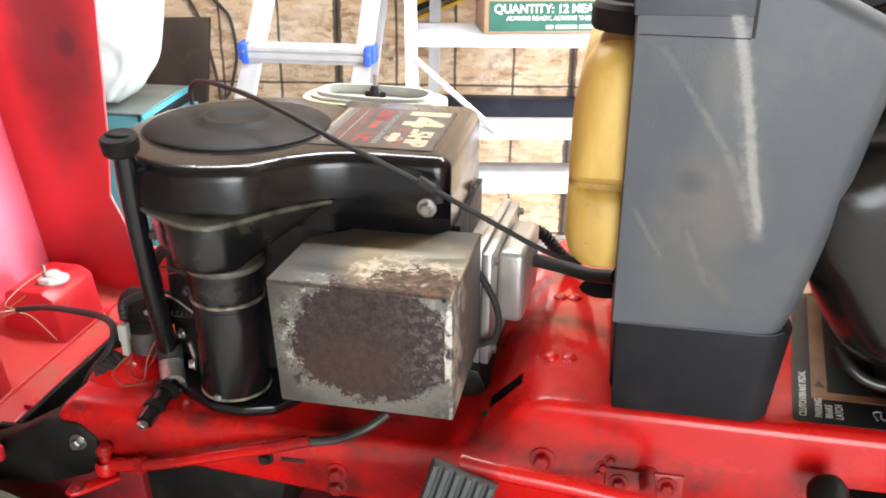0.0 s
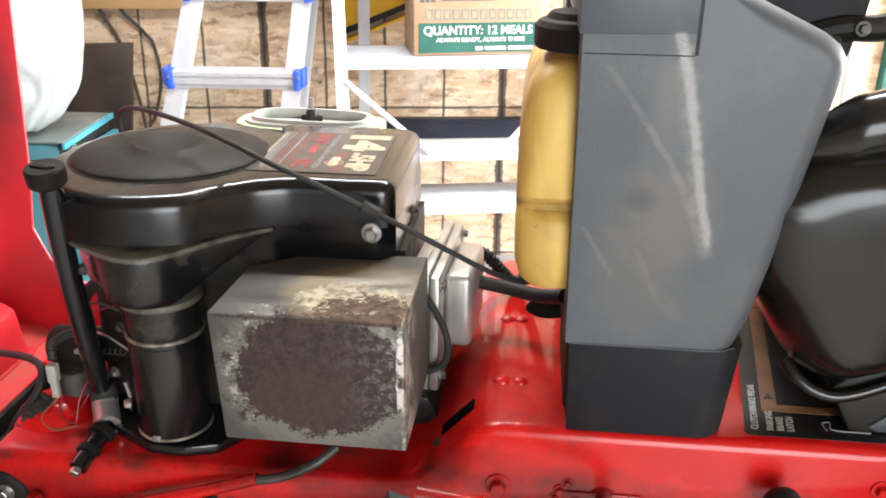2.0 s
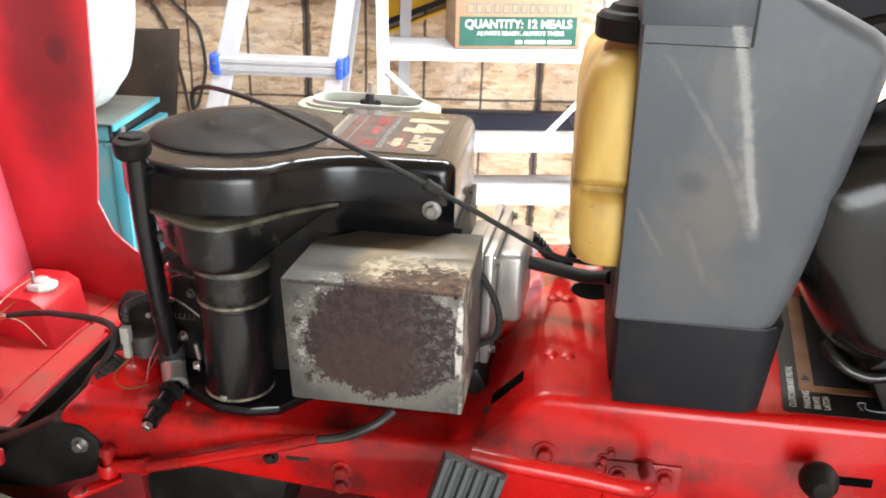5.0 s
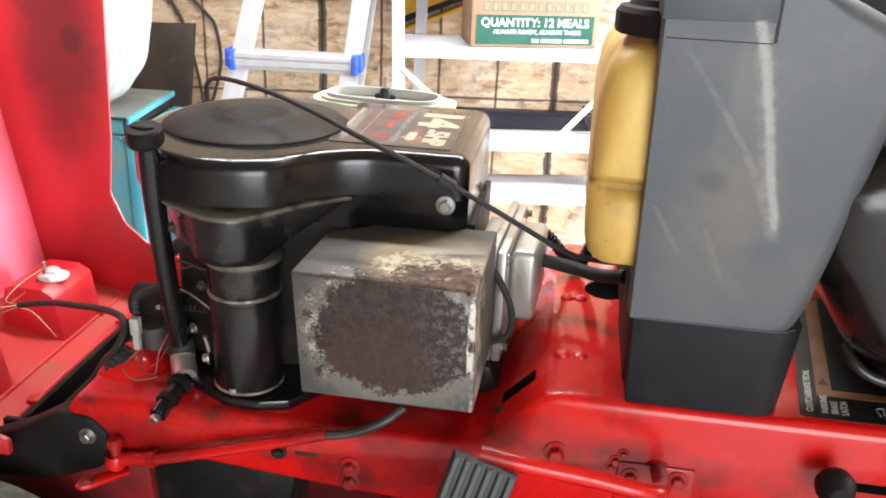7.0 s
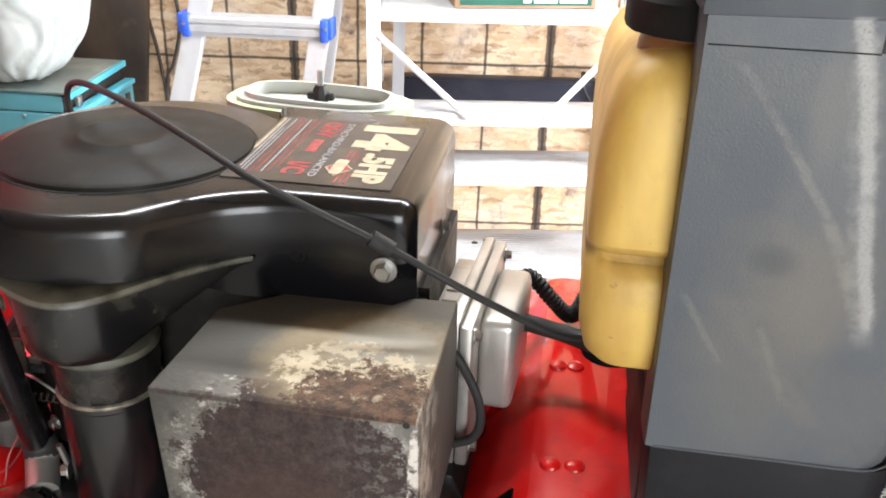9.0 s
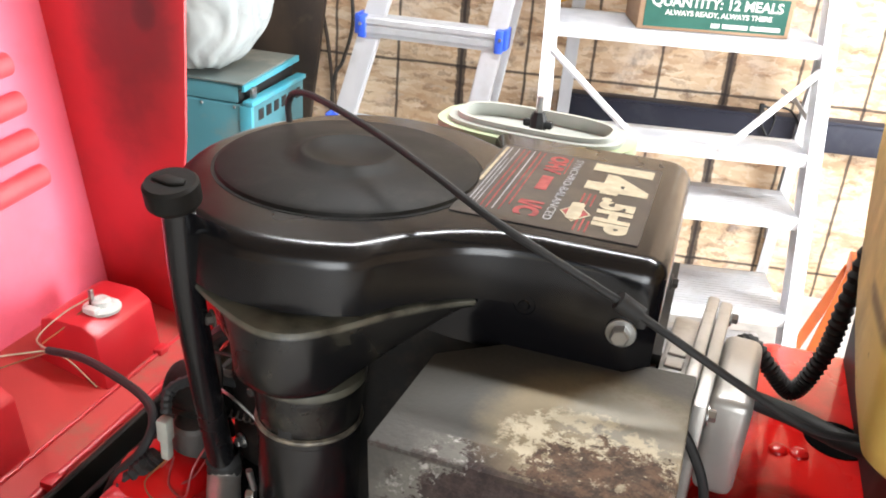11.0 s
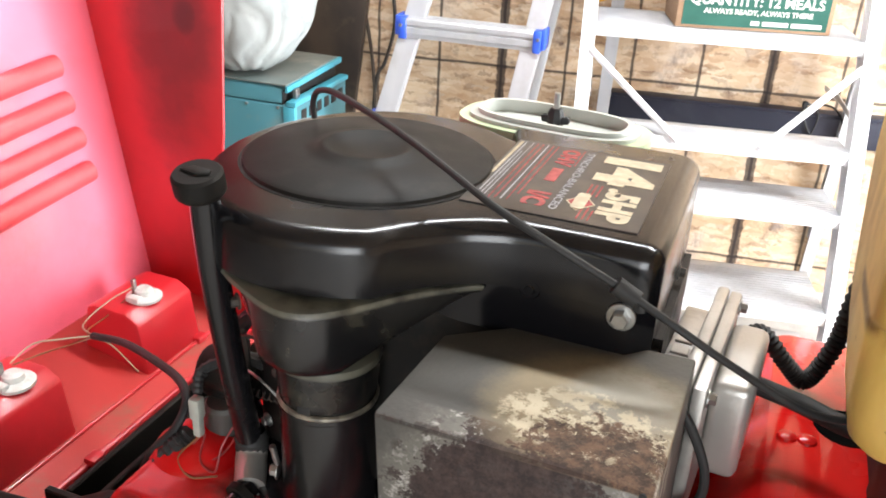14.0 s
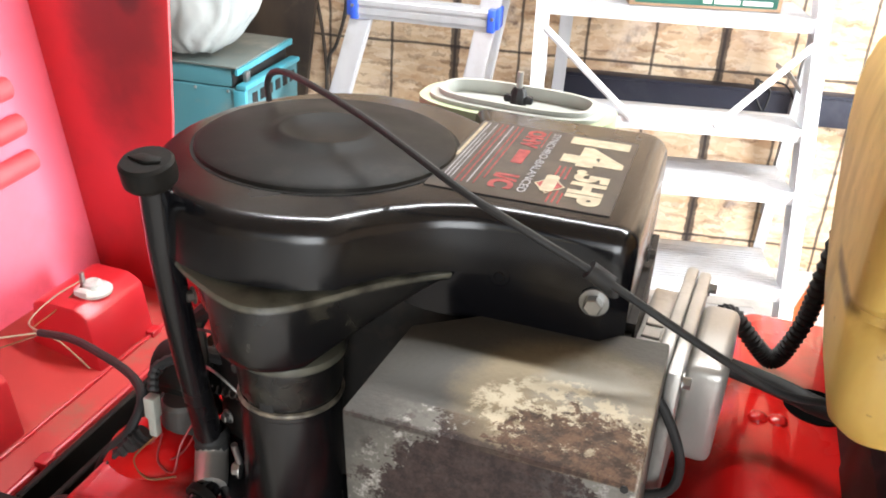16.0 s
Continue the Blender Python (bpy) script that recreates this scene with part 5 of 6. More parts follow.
part("rod_end", bm_join(bm_tube([(-0.232, -0.160, 0.600), (-0.20, -0.161, 0.606), (-0.183, -0.162, 0.610)], 0.0088, 12), bm_lathe([(0.0125, 0.590), (0.0135, 0.600), (0.011, 0.607)], (-0.232, -0.160, 0), 18)), RED, rod)
part("lock_nut", bm_tube([(-0.186, -0.162, 0.6090), (-0.177, -0.1625, 0.6112)], 0.0112, 6, 2), RED, rod)
part("ball_stud", bm_lathe([(0.0065, 0.604), (0.0065, 0.616), (0.0098, 0.619), (0.0098, 0.625), (0.0065, 0.6295), (0, 0.6305)], (-0.231, -0.160, 0), 18), RED, rod)
part("rod_tail", bm_tube([(0.03, -0.165, 0.676), (0.07, -0.162, 0.684), (0.105, -0.155, 0.700), (0.125, -0.14, 0.712)], 0.0056, 10), DARKSTEEL, rod)
part("front_bracket", bm_prism([(-0.52, 0.585), (-0.42, 0.596), (-0.36, 0.622), (-0.31, 0.652), (-0.268, 0.648), (-0.246, 0.628), (-0.243, 0.600), (-0.262, 0.572), (-0.33, 0.545), (-0.44, 0.535), (-0.52, 0.55)], "y", -0.150, -0.118, 0.008, 3), BLACKMATT, tractor, "black plastic front bracket")
part("front_crossbar", bm_prism([(-0.48, 0.52), (-0.22, 0.60), (-0.21, 0.45), (-0.48, 0.40)], "y", -0.112, -0.09, 0.006), SHADERED, tractor, "grimy red front crossbar, darkened as in shade")
part("steering_arm", bm_prism([(-0.222, -0.150), (-0.214, -0.162), (-0.246, -0.198), (-0.256, -0.204), (-0.266, -0.200), (-0.266, -0.188), (-0.258, -0.180)], "z", 0.580, 0.586, 0.002), RED, rod)
part("arm_washer", bm_lathe([(0.004, 0.586), (0.009, 0.5885), (0.0095, 0.586)], (-0.255, -0.192, 0), 18), SHADERED, rod)
part("radiator_screen", bm_join(*[bm_box(-0.40 + k * 0.035, -0.392 + k * 0.035, -0.10, 0.25, 0.55, 0.600, 0.002, 1) for k in range(4)], bm_box(-0.42, -0.30, -0.11, -0.10, 0.55, 0.60, 0.002, 1)), BLACKMATT, tractor)
part("deck_boss", bm_lathe([(0.052, 0.655), (0.045, 0.668), (0.032, 0.678), (0.015, 0.682), (0, 0.683)], (-0.250, -0.055, 0.013), 24), RED, tractor)
hex_bolt("bracket_screw", (-0.272, -0.150, 0.622), (0, -1, 0), 0.018, tractor, STEEL)
wheel = part("front_wheel", bm_lathe([(0.09, -0.06), (0.165, -0.075), (0.19, -0.06), (0.197, -0.03), (0.197, 0.03), (0.19, 0.06), (0.165, 0.075), (0.09, 0.06), (0.09, -0.06)], (-0.40, -0.265, 0.395), 40, "y"), TYRE, tractor, "dusty tyre on a yellow rim")
part("rim", bm_lathe([(0, 0.045), (0.05, 0.05), (0.085, 0.055), (0.092, 0.078), (0.098, 0.079), (0.098, -0.079), (0.092, -0.078), (0.085, -0.055), (0, -0.05)], (-0.40, -0.265, 0.395), 32, "y"), TYREYELLOW, wheel)
rearwheel = part("rear_wheel", bm_lathe([(0.13, -0.09), (0.22, -0.10), (0.26, -0.08), (0.27, -0.04), (0.27, 0.04), (0.26, 0.08), (0.22, 0.10), (0.13, 0.09), (0.13, -0.09)], (1.05, -0.33, 0.468), 40, "y"), TYRE, tractor)
for wx, wy, wr in ((-0.40, 0.45, 0.197), (1.05, 0.51, 0.27)):
    part("far_wheel", bm_lathe([(wr * 0.45, -0.07), (wr * 0.9, -0.08), (wr, -0.04), (wr, 0.04), (wr * 0.9, 0.08), (wr * 0.45, 0.07), (wr * 0.45, -0.07)], (wx, wy, wr + 0.198), 36, "y"), TYRE, tractor)
part("mower_deck", bm_prism([(-0.16, -0.34), (0.0, -0.42), (0.55, -0.42), (0.72, -0.30), (0.72, 0.5), (0.55, 0.6), (0.0, 0.6), (-0.16, 0.5)], "z", 0.28, 0.46, 0.03, 3), SHADERED, tractor, "grimy red mower deck, darkened as in shade")
part("front_axle", bm_tube([(-0.40, -0.25, 0.395), (-0.36, 0.1, 0.45), (-0.40, 0.43, 0.395)], 0.022, 12), BLACKMATT, tractor)
part("axle_mount", bm_box(-0.36, -0.24, 0.0, 0.18, 0.34, 0.60, 0.008), BLACKMATT, tractor)
part("gearbox", bm_box(0.95, 1.12, -0.26, 0.44, 0.40, 0.62, 0.02), DARKSTEEL, tractor)
part("steering_gear", bm_prism([(-0.24, 0.42), (-0.05, 0.42), (-0.02, 0.56), (-0.12, 0.585), (-0.22, 0.57)], "y", -0.10, 0.02, 0.012, 2), BLACKMATT, tractor, "grimy black steering gear")

# hood, tipped forward
def slab(quad, thick):
    """A plate on four corners, thickened against its normal."""
    bm = bmesh.new()
    f = bm.faces.new([bm.verts.new(p) for p in quad])
    f.normal_update()
    nrm = f.normal.copy()
    r = bmesh.ops.extrude_face_region(bm, geom=[f])
    bmesh.ops.translate(bm, vec=-nrm * thick, verts=[v for v in r["geom"] if isinstance(v, bmesh.types.BMVert)])
    bmesh.ops.recalc_face_normals(bm, faces=bm.faces[:])
    return bm


hood = part("hood", bm_join(slab([(-0.63, -0.17, 0.60), (-0.63, 0.34, 0.60), (-0.735, 0.34, 1.30), (-0.735, -0.17, 1.30)], 0.006)), GLARERED, tractor, "glossy red hood standing open")
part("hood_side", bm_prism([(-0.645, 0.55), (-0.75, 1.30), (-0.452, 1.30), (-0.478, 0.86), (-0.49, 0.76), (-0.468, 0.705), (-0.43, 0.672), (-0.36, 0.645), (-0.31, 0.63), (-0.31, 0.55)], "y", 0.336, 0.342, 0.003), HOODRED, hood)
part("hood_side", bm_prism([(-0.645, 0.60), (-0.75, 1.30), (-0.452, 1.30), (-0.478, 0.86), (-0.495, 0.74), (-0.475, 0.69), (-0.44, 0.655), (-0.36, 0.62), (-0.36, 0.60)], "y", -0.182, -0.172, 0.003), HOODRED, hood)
part("nose_panel", slab([(-0.66, -0.18, 0.612), (-0.42, -0.18, 0.560), (-0.42, 0.335, 0.560), (-0.66, 0.335, 0.612)], 0.006), NOSERED, hood)
part("nose_ridge", bm_tube([(-0.436, -0.175, 0.567), (-0.436, 0.07, 0.567), (-0.436, 0.33, 0.567)], 0.0045, 10, 4), HOODRED, hood)
part("nose_seam", bm_tube([(-0.4785, -0.175, 0.5735), (-0.4785, 0.07, 0.5735), (-0.4790, 0.33, 0.5735)], 0.0028, 8, 3), HOODRED, hood)
part("seam_clip", bm_box(-0.486, -0.472, 0.238, 0.258, 0.571, 0.581, 0.002), HOODRED, hood)
for y0, y1, yc in ((0.135, 0.245, 0.192), (-0.125, -0.005, -0.036)):
    pod = part("headlight_pod", bm_prism([(-0.592, 0.58), (-0.578, 0.658), (-0.565, 0.663), (-0.515, 0.662), (-0.494, 0.650), (-0.483, 0.57), (-0.59, 0.57)], "y", y0 + 0.006, y1 + 0.012, 0.005, 2), HOODRED, hood)
    sock = part("bulb_socket", bm_lathe([(0.024, 0.660), (0.0245, 0.664), (0.020, 0.6665), (0.013, 0.667), (0.012, 0.674), (0.008, 0.677), (0, 0.677)], (-0.522, yc, 0), 20), CERAMIC, pod, "white plastic bulb socket")
    part("socket_tab", bm_box(-0.532, -0.512, yc - 0.026, yc - 0.014, 0.664, 0.672, 0.002), CERAMIC, sock)
    part("terminal", bm_box(-0.534, -0.529, yc - 0.010, yc - 0.004, 0.668, 0.690, 0.0006), STEEL, sock)
    part("clip", bm_box(-0.44, -0.422, y1 - 0.028, y1 - 0.008, 0.558, 0.578, 0.003), HOODRED, pod)
for k in range(4):
    zc = 0.795 + k * 0.050
    xs = -0.63 - 0.15 * (zc - 0.60) + 0.004
    lv = bm_tube([(xs, 0.06, zc - 0.012), (xs, 0.16, zc - 0.003), (xs, 0.262 - k * 0.004, zc + 0.004)], 0.0155, 14)
    bm_turn(lv, Matrix.Translation((xs, 0, 0)) @ Matrix.Diagonal((0.85, 1, 1, 1)) @ Matrix.Translation((-xs, 0, 0)))
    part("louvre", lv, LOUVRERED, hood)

# headlight harness
harness = part("wiring_harness", bm_tube([(-0.505, 0.075, 0.668), (-0.44, 0.052, 0.690), (-0.376, 0.02, 0.709), (-0.292, -0.03, 0.733), (-0.260, -0.058, 0.732), (-0.264, -0.075, 0.707), (-0.294, -0.08, 0.668), (-0.32, -0.09, 0.60)], 0.0048, 10), RUBBER, tractor, "black taped headlight harness")
for colour, pts in ((CREAMINK, [(-0.53, 0.185, 0.680), (-0.548, 0.15, 0.668), (-0.545, 0.10, 0.660), (-0.505, 0.075, 0.668)]),
                    (BROWNINK, [(-0.53, 0.19, 0.674), (-0.54, 0.14, 0.655), (-0.53, 0.09, 0.660), (-0.50, 0.075, 0.669)]),
                    (CREAMINK, [(-0.53, -0.03, 0.682), (-0.525, 0.0, 0.692), (-0.53, 0.04, 0.675), (-0.505, 0.075, 0.668)]),
                    (BROWNINK, [(-0.53, -0.028, 0.678), (-0.515, 0.005, 0.680), (-0.525, 0.05, 0.662), (-0.505, 0.075, 0.666)]),
                    (CREAMINK, [(-0.505, 0.075, 0.664), (-0.497, 0.095, 0.645), (-0.484, 0.122, 0.592)]),
                    (REDINK, [(-0.236, -0.068, 0.705), (-0.245, -0.075, 0.69), (-0.232, -0.085, 0.683), (-0.212, -0.07, 0.69), (-0.20, -0.05, 0.715)]),
                    (REDINK, [(-0.234, -0.066, 0.705), (-0.228, -0.085, 0.688), (-0.208, -0.09, 0.684), (-0.204, -0.08, 0.71), (-0.198, -0.06, 0.73)]),
                    (REDINK, [(-0.23, 0.0, 0.79), (-0.20, -0.02, 0.80), (-0.165, -0.03, 0.815)]),
                    (BROWNINK, [(-0.237, -0.070, 0.705), (-0.25, -0.09, 0.688), (-0.23, -0.10, 0.678), (-0.205, -0.09, 0.68)])):
    part("wire", bm_tube(pts, 0.0011, 6), colour, harness)
part("connector", bm_join(bm_box(-0.2425, -0.2305, -0.078, -0.066, 0.728, 0.752, 0.002), bm_box(-0.2410, -0.2320, -0.0765, -0.0675, 0.707, 0.7285, 0.002)), GREYPLASTIC, harness, "grey plastic wire connector")
part("loom", bm_tube([(-0.236, -0.07, 0.756), (-0.24, -0.055, 0.772), (-0.22, -0.03, 0.775), (-0.18, -0.01, 0.765)], 0.0055, 8, 8, 0.1), RUBBER, harness)
part("loom", bm_tube([(-0.31, -0.06, 0.615), (-0.285, -0.085, 0.655), (-0.262, -0.080, 0.69), (-0.25, -0.07, 0.705)], 0.010, 8, 8, 0.12), RUBBER, harness)
solenoid = part("solenoid", bm_join(bm_lathe([(0, 0), (0.021, 0), (0.021, 0.046), (0.018, 0.05), (0, 0.05)], (-0.235, -0.03, 0.672), 20), bm_box(-0.262, -0.208, -0.036, -0.022, 0.676, 0.690, 0.002)), SOLENOID, tractor, "dusty grey starter solenoid")
part("solenoid_cap", bm_join(bm_lathe([(0, -0.034), (0.022, -0.034), (0.025, -0.029), (0.025, 0.027), (0.021, 0.032), (0, 0.032)], (-0.232, -0.012, 0.746), 20, "x"), bm_box(-0.262, -0.204, -0.030, 0.006, 0.720, 0.742, 0.004)), BLACKMATT, solenoid, "black solenoid cap")
for tx in (-0.252, -0.218):
    part("terminal", bm_tube([(tx, -0.034, 0.752), (tx, -0.046, 0.756)], 0.0035, 8, 2), STEEL, solenoid)

# governor lever, link rods and breather hose beside the crankcase
governor = part("governor_lever", bm_prism([(-0.205, 0.70), (-0.195, 0.70), (-0.186, 0.80), (-0.190, 0.835), (-0.200, 0.835), (-0.204, 0.80)], "y", -0.052, -0.049, 0.0005), DARKSTEEL, tractor, "grimy steel governor lever")
part("link_rod", bm_tube([(-0.196, -0.054, 0.825), (-0.17, -0.062, 0.832), (-0.135, -0.066, 0.826), (-0.11, -0.05, 0.84)], 0.0016, 6), DARKSTEEL, governor)
part("link_rod", bm_tube([(-0.198, -0.054, 0.79), (-0.165, -0.07, 0.795), (-0.13, -0.075, 0.775)], 0.0014, 6), STEEL, governor)
part("spring", bm_tube([(-0.196 + k * 0.0016, -0.056 + 0.004 * math.cos(k * 1.57), 0.765 + 0.004 * math.sin(k * 1.57)) for k in range(32)], 0.0008, 5, 2), DARKSTEEL, governor)
part("breather_hose", bm_tube([(-0.155, -0.055, 0.86), (-0.185, -0.05, 0.845), (-0.215, -0.03, 0.80), (-0.225, -0.01, 0.74), (-0.215, 0.0, 0.69)], 0.008, 10), RUBBER, tractor, "black rubber breather hose")
hex_bolt("case_bolt", (-0.168, -0.052, 0.735), (-0.4, -0.9, 0), 0.012, tractor, STEEL)
hex_bolt("case_bolt", (-0.150, -0.058, 0.80), (-0.3, -0.95, 0), 0.011, tractor, DARKSTEEL)

# hoses behind the head
part("fuel_hose", bm_tube([(0.235, 0.09, 0.822), (0.30, 0.08, 0.815), (0.34, 0.055, 0.818), (0.37, 0.03, 0.83)], 0.009, 12), RUBBER, tractor)
part("loom", bm_tube([(0.240, 0.17, 0.775), (0.248, 0.185, 0.805), (0.264, 0.20, 0.811), (0.289, 0.20, 0.787), (0.306, 0.20, 0.770), (0.315, 0.20, 0.768), (0.324, 0.20, 0.785), (0.334, 0.20, 0.822), (0.338, 0.20, 0.864), (0.346, 0.21, 0.93)], 0.0088, 10, 12, 0.13), RUBBER, tractor, "black corrugated wiring loom")

# ---- ladders ----
folding = thing("folding_ladder", (-0.64, 1.60, FLOOR), "aluminium folding ladder with blue plastic joints", "ladder")
def leaning(z):
    return 1.85 + 0.26 * (z - 0.72)


def rail(x_low, x_high, width, depth, z0, z1):
    """A hollow-looking rail that leans with the ladder."""
    bm = bm_box(-width / 2, width / 2, -depth / 2, depth / 2, 0, 1, 0)
    for v in bm.verts:
        z = z0 + (z1 - z0) * v.co.z
        t = v.co.z
        v.co = Vector((v.co.x + x_low + (x_high - x_low) * t, v.co.y + leaning(z) , z))
    bmesh.ops.bevel(bm, geom=bm.edges[:], offset=0.004, segments=2, affect="EDGES")
    return bm


part("rail", rail(-1.025, -0.700, 0.068, 0.03, FLOOR, 1.35), ALU, folding)
part("rail", rail(-0.5765, -0.378, 0.060, 0.03, FLOOR, 1.35), ALU, folding)
for z in (0.12, 0.41, 0.705, 0.975, 1.25):
    t = z / 2.0
    xl, xr = -1.007 + 0.4222 * t, -0.535 + 0.2578 * t
    y = leaning(z)
    tread = [(y - 0.028, z - 0.03), (y + 0.035, z - 0.03), (y + 0.035, z + 0.028)]
    for k in range(5):
        yy = y + 0.030 - k * 0.012
        tread += [(yy, z + 0.028), (yy - 0.001, z + 0.031), (yy - 0.004, z + 0.031), (yy - 0.005, z + 0.028)]
    tread += [(y - 0.034, z + 0.028), (y - 0.037, z + 0.024), (y - 0.037, z + 0.011), (y - 0.031, z + 0.009), (y - 0.031, z + 0.004), (y - 0.036, z + 0.002), (y - 0.034, z - 0.016), (y - 0.029, z - 0.019), (y - 0.029, z - 0.024)]
    part("rung", bm_prism(tread, "x", xl, xr), ALU, folding)
    for xc, out in ((xl, -1), (xr, 1)):
        joint = part("joint_block", bm_join(bm_box(xc - 0.012, xc + 0.012, y - 0.041, y + 0.041, z - 0.033, z + 0.033, 0.005), bm_box(xc + out * 0.017 - 0.007, xc + out * 0.017 + 0.007, y - 0.034, y + 0.034, z - 0.024, z + 0.036, 0.004)), BLUE, folding, "blue plastic rung joint")
        part("rivet", bm_lathe([(0.0055, 0.0), (0.005, -0.003), (0, -0.0045)], (xc + out * 0.004, y - 0.041, z + 0.008), 10, "y"), STEEL, joint)

for low, high in ((-1.07, -0.745), (-0.544, -0.365)):
    rear = rail(low, high, 0.034, 0.025, FLOOR, 1.35)
    bmesh.ops.translate(rear, vec=(0, 0.12, 0), verts=rear.verts[:])
    part("rear_rail", rear, ALU, folding)
for z in (0.41, 0.975):
    part("joint_block", bm_box(-0.522 + 0.1163 * z - 0.02, -0.522 + 0.1163 * z + 0.02, leaning(z) + 0.09, leaning(z) + 0.15, z - 0.035, z + 0.035, 0.005), BLUE, folding)

place(folding, Matrix.Translation((-0.65, 1.85, 0.010)) @ Matrix.Rotation(radians(5), 4, "Z") @ Matrix.Translation((0.65, -1.85, -0.002)))

STEPS = Matrix.Translation((0.1, 1.95, 0)) @ Matrix.Rotation(radians(12), 4, "Z")
steps = thing("step_ladder", (0.0, 0.0, FLOOR), "bright aluminium step ladder, standing open", "ladder")
def front(z):
    return 0.355 * (z - 0.75)


def channel(x_low, x_high, width, depth, y_low, y_high, z1, z0, opening):
    """An upright rail of channel section, whose open side faces along x (+1 or -1) or has none (0)."""
    w, d, t = width / 2, depth / 2, 0.0035
    if opening:
        o = opening
        line = [(-o * w, -d), (o * w, -d), (o * w, -d + t), (-o * (w - t), -d + t), (-o * (w - t), d - t), (o * w, d - t), (o * w, d), (-o * w, d)]
    else:
        line = [(-w, -d), (w, -d), (w, d), (-w, d)]
    bm = bm_prism(line, "z", 0, 1)
    for v in bm.verts:
        k = v.co.z
        v.co = Vector((v.co.x + x_low + (x_high - x_low) * k, v.co.y + y_low + (y_high - y_low) * k, z0 + (z1 - z0) * k))
    bmesh.ops.bevel(bm, geom=bm.edges[:], offset=0.0008, segments=1, affect="EDGES")
    return bm


def rail_x(side, z):
    return 0.366 + 0.008 * (0.75 - z) if side > 0 else -0.410 - 0.020 * (z - 0.75)


for side in (-1, 1):
    # Front rails are aluminium too; their white carries the light on them.
    part("front_rail", channel(rail_x(side, FLOOR), rail_x(side, 1.5), 0.040, 0.07, front(FLOOR) + 0.03, front(1.5) + 0.03, 1.5, FLOOR, -side), WHITEALU, steps)
    part("rear_rail", channel(0.06 + side * 0.40, 0.06 + side * 0.38, 0.040, 0.03, 0.44, 0.20, 1.5, FLOOR, -side), ALU, steps)
for z, deep in ((1.07, 0.20), (0.781, 0.27), (0.496, 0.15), (0.328, 0.22), (0.062, 0.28), (-0.12, 0.28)):
    xl, xr = rail_x(-1, z) + 0.019, rail_x(1, z) - 0.019
    y = front(z)
    tread = part("tread", bm_join(bm_box(xl, xr, y, y + deep, z - 0.006, z, 0.002), bm_box(xl, xr, y + deep - 0.008, y + deep, z - 0.03, z, 0.002)), ALU, steps)
    part("tread_lip", bm_box(xl, xr, y - 0.006, y + 0.004, z - 0.036, z + 0.002, 0.003), WHITEALU, tread, "folded tread edge, whitened for the light on it")
    part("tread_ridge", bm_join(*[bm_box(xl + 0.004, xr - 0.004, y + 0.012 + k * 0.016, y + 0.016 + k * 0.016, z - 0.001, z + 0.0016) for k in range(int((deep - 0.03) / 0.016))]), ALU, tread)
    if z < 0.1 and z > 0:
        for bx in (-0.085, -0.045):
            part("bolt_hole", bm_lathe([(0.011, z + 0.0006), (0.010, z + 0.0022), (0.004, z + 0.0024), (0, z + 0.001)], (bx, y + 0.17 + 0.02 * (bx + 0.085) / 0.04, 0), 14), BROWNBOARD, tread, "rusty bolt hole")
    for side in (-1, 1):
        part("gusset", bm_prism([(y + 0.012, z - 0.006), (y + 0.055, z - 0.006), (y + 0.022, z - 0.05)], "x", rail_x(side, z) - side * 0.021, rail_x(side, z) - side * 0.018), ALU, tread)
for (x0, z0), (x1, z1) in (((-0.398, 0.711), (-0.124, 0.488)), ((0.348, 0.718), (0.104, 0.488))):
    part("brace", bm_tube([(x0, front(z0) - 0.004, z0), (x1, front(z1) - 0.012, z1)], 0.0105, 8), WHITEALU, steps)
for side in (-1, 1):
    part("spreader", bm_prism([(0.03, 0.575), (0.19, 0.588), (0.36, 0.575), (0.36, 0.560), (0.19, 0.572), (0.03, 0.560)], "x", side * 0.372 - 0.012, side * 0.372 - 0.009), ALU, steps)
place(steps, STEPS)

# ---- ration box on the ladder ----
CARTON = Matrix.Translation((-0.072, 1.940, 0.7835)) @ Matrix.Rotation(radians(17), 4, "Z")
carton = thing("cardboard_box", (0, 0, 0), "brown cardboard ration box with green print", "box")
part("carton", bm_join(bm_box(0, 0.432, 0, 0.20, 0.001, 0.285, 0.003), bm_box(0.001, 0.431, 0.001, 0.098, 0.2845, 0.288, 0.0015), bm_box(0.001, 0.431, 0.101, 0.199, 0.2845, 0.288, 0.0015)), CARD, carton)
part("printed_panel", bm_box(0.016, 0.419, -0.0016, 0.002, 0.010, 0.106), GREENINK, carton, "green printed band")
FACE = Matrix.Rotation(radians(90), 4, "X")
words("lettering", "QUANTITY: 12 MEALS", 0.0385, Matrix.Translation((0.217, -0.0022, 0.081)) @ FACE, PALEINK, carton, 0.0003, 0.99, 0.0010)
words("lettering", "ALWAYS READY, ALWAYS THERE", 0.0190, Matrix.Translation((0.225, -0.0022, 0.051)) @ FACE, PALEINK, carton, 0.0003, 1.06, 0.0006)
for x0, x1 in ((0.208, 0.232), (0.240, 0.312), (0.320, 0.404)):
    part("print_bar", bm_box(x0, x1, -0.0026, 0.0, 0.017, 0.029), PALEINK, carton)
for k in range(12):
    x0 = 0.036 + k * 0.0305
    part("print_bar", bm_box(x0, x0 + 0.026, -0.0012, 0.002, 0.116, 0.150, 0.0), OUTLINEINK, carton)
    part("print_bar", bm_box(x0 + 0.006, x0 + 0.020, -0.0018, 0.002, 0.122, 0.144, 0.0), CARD, carton)
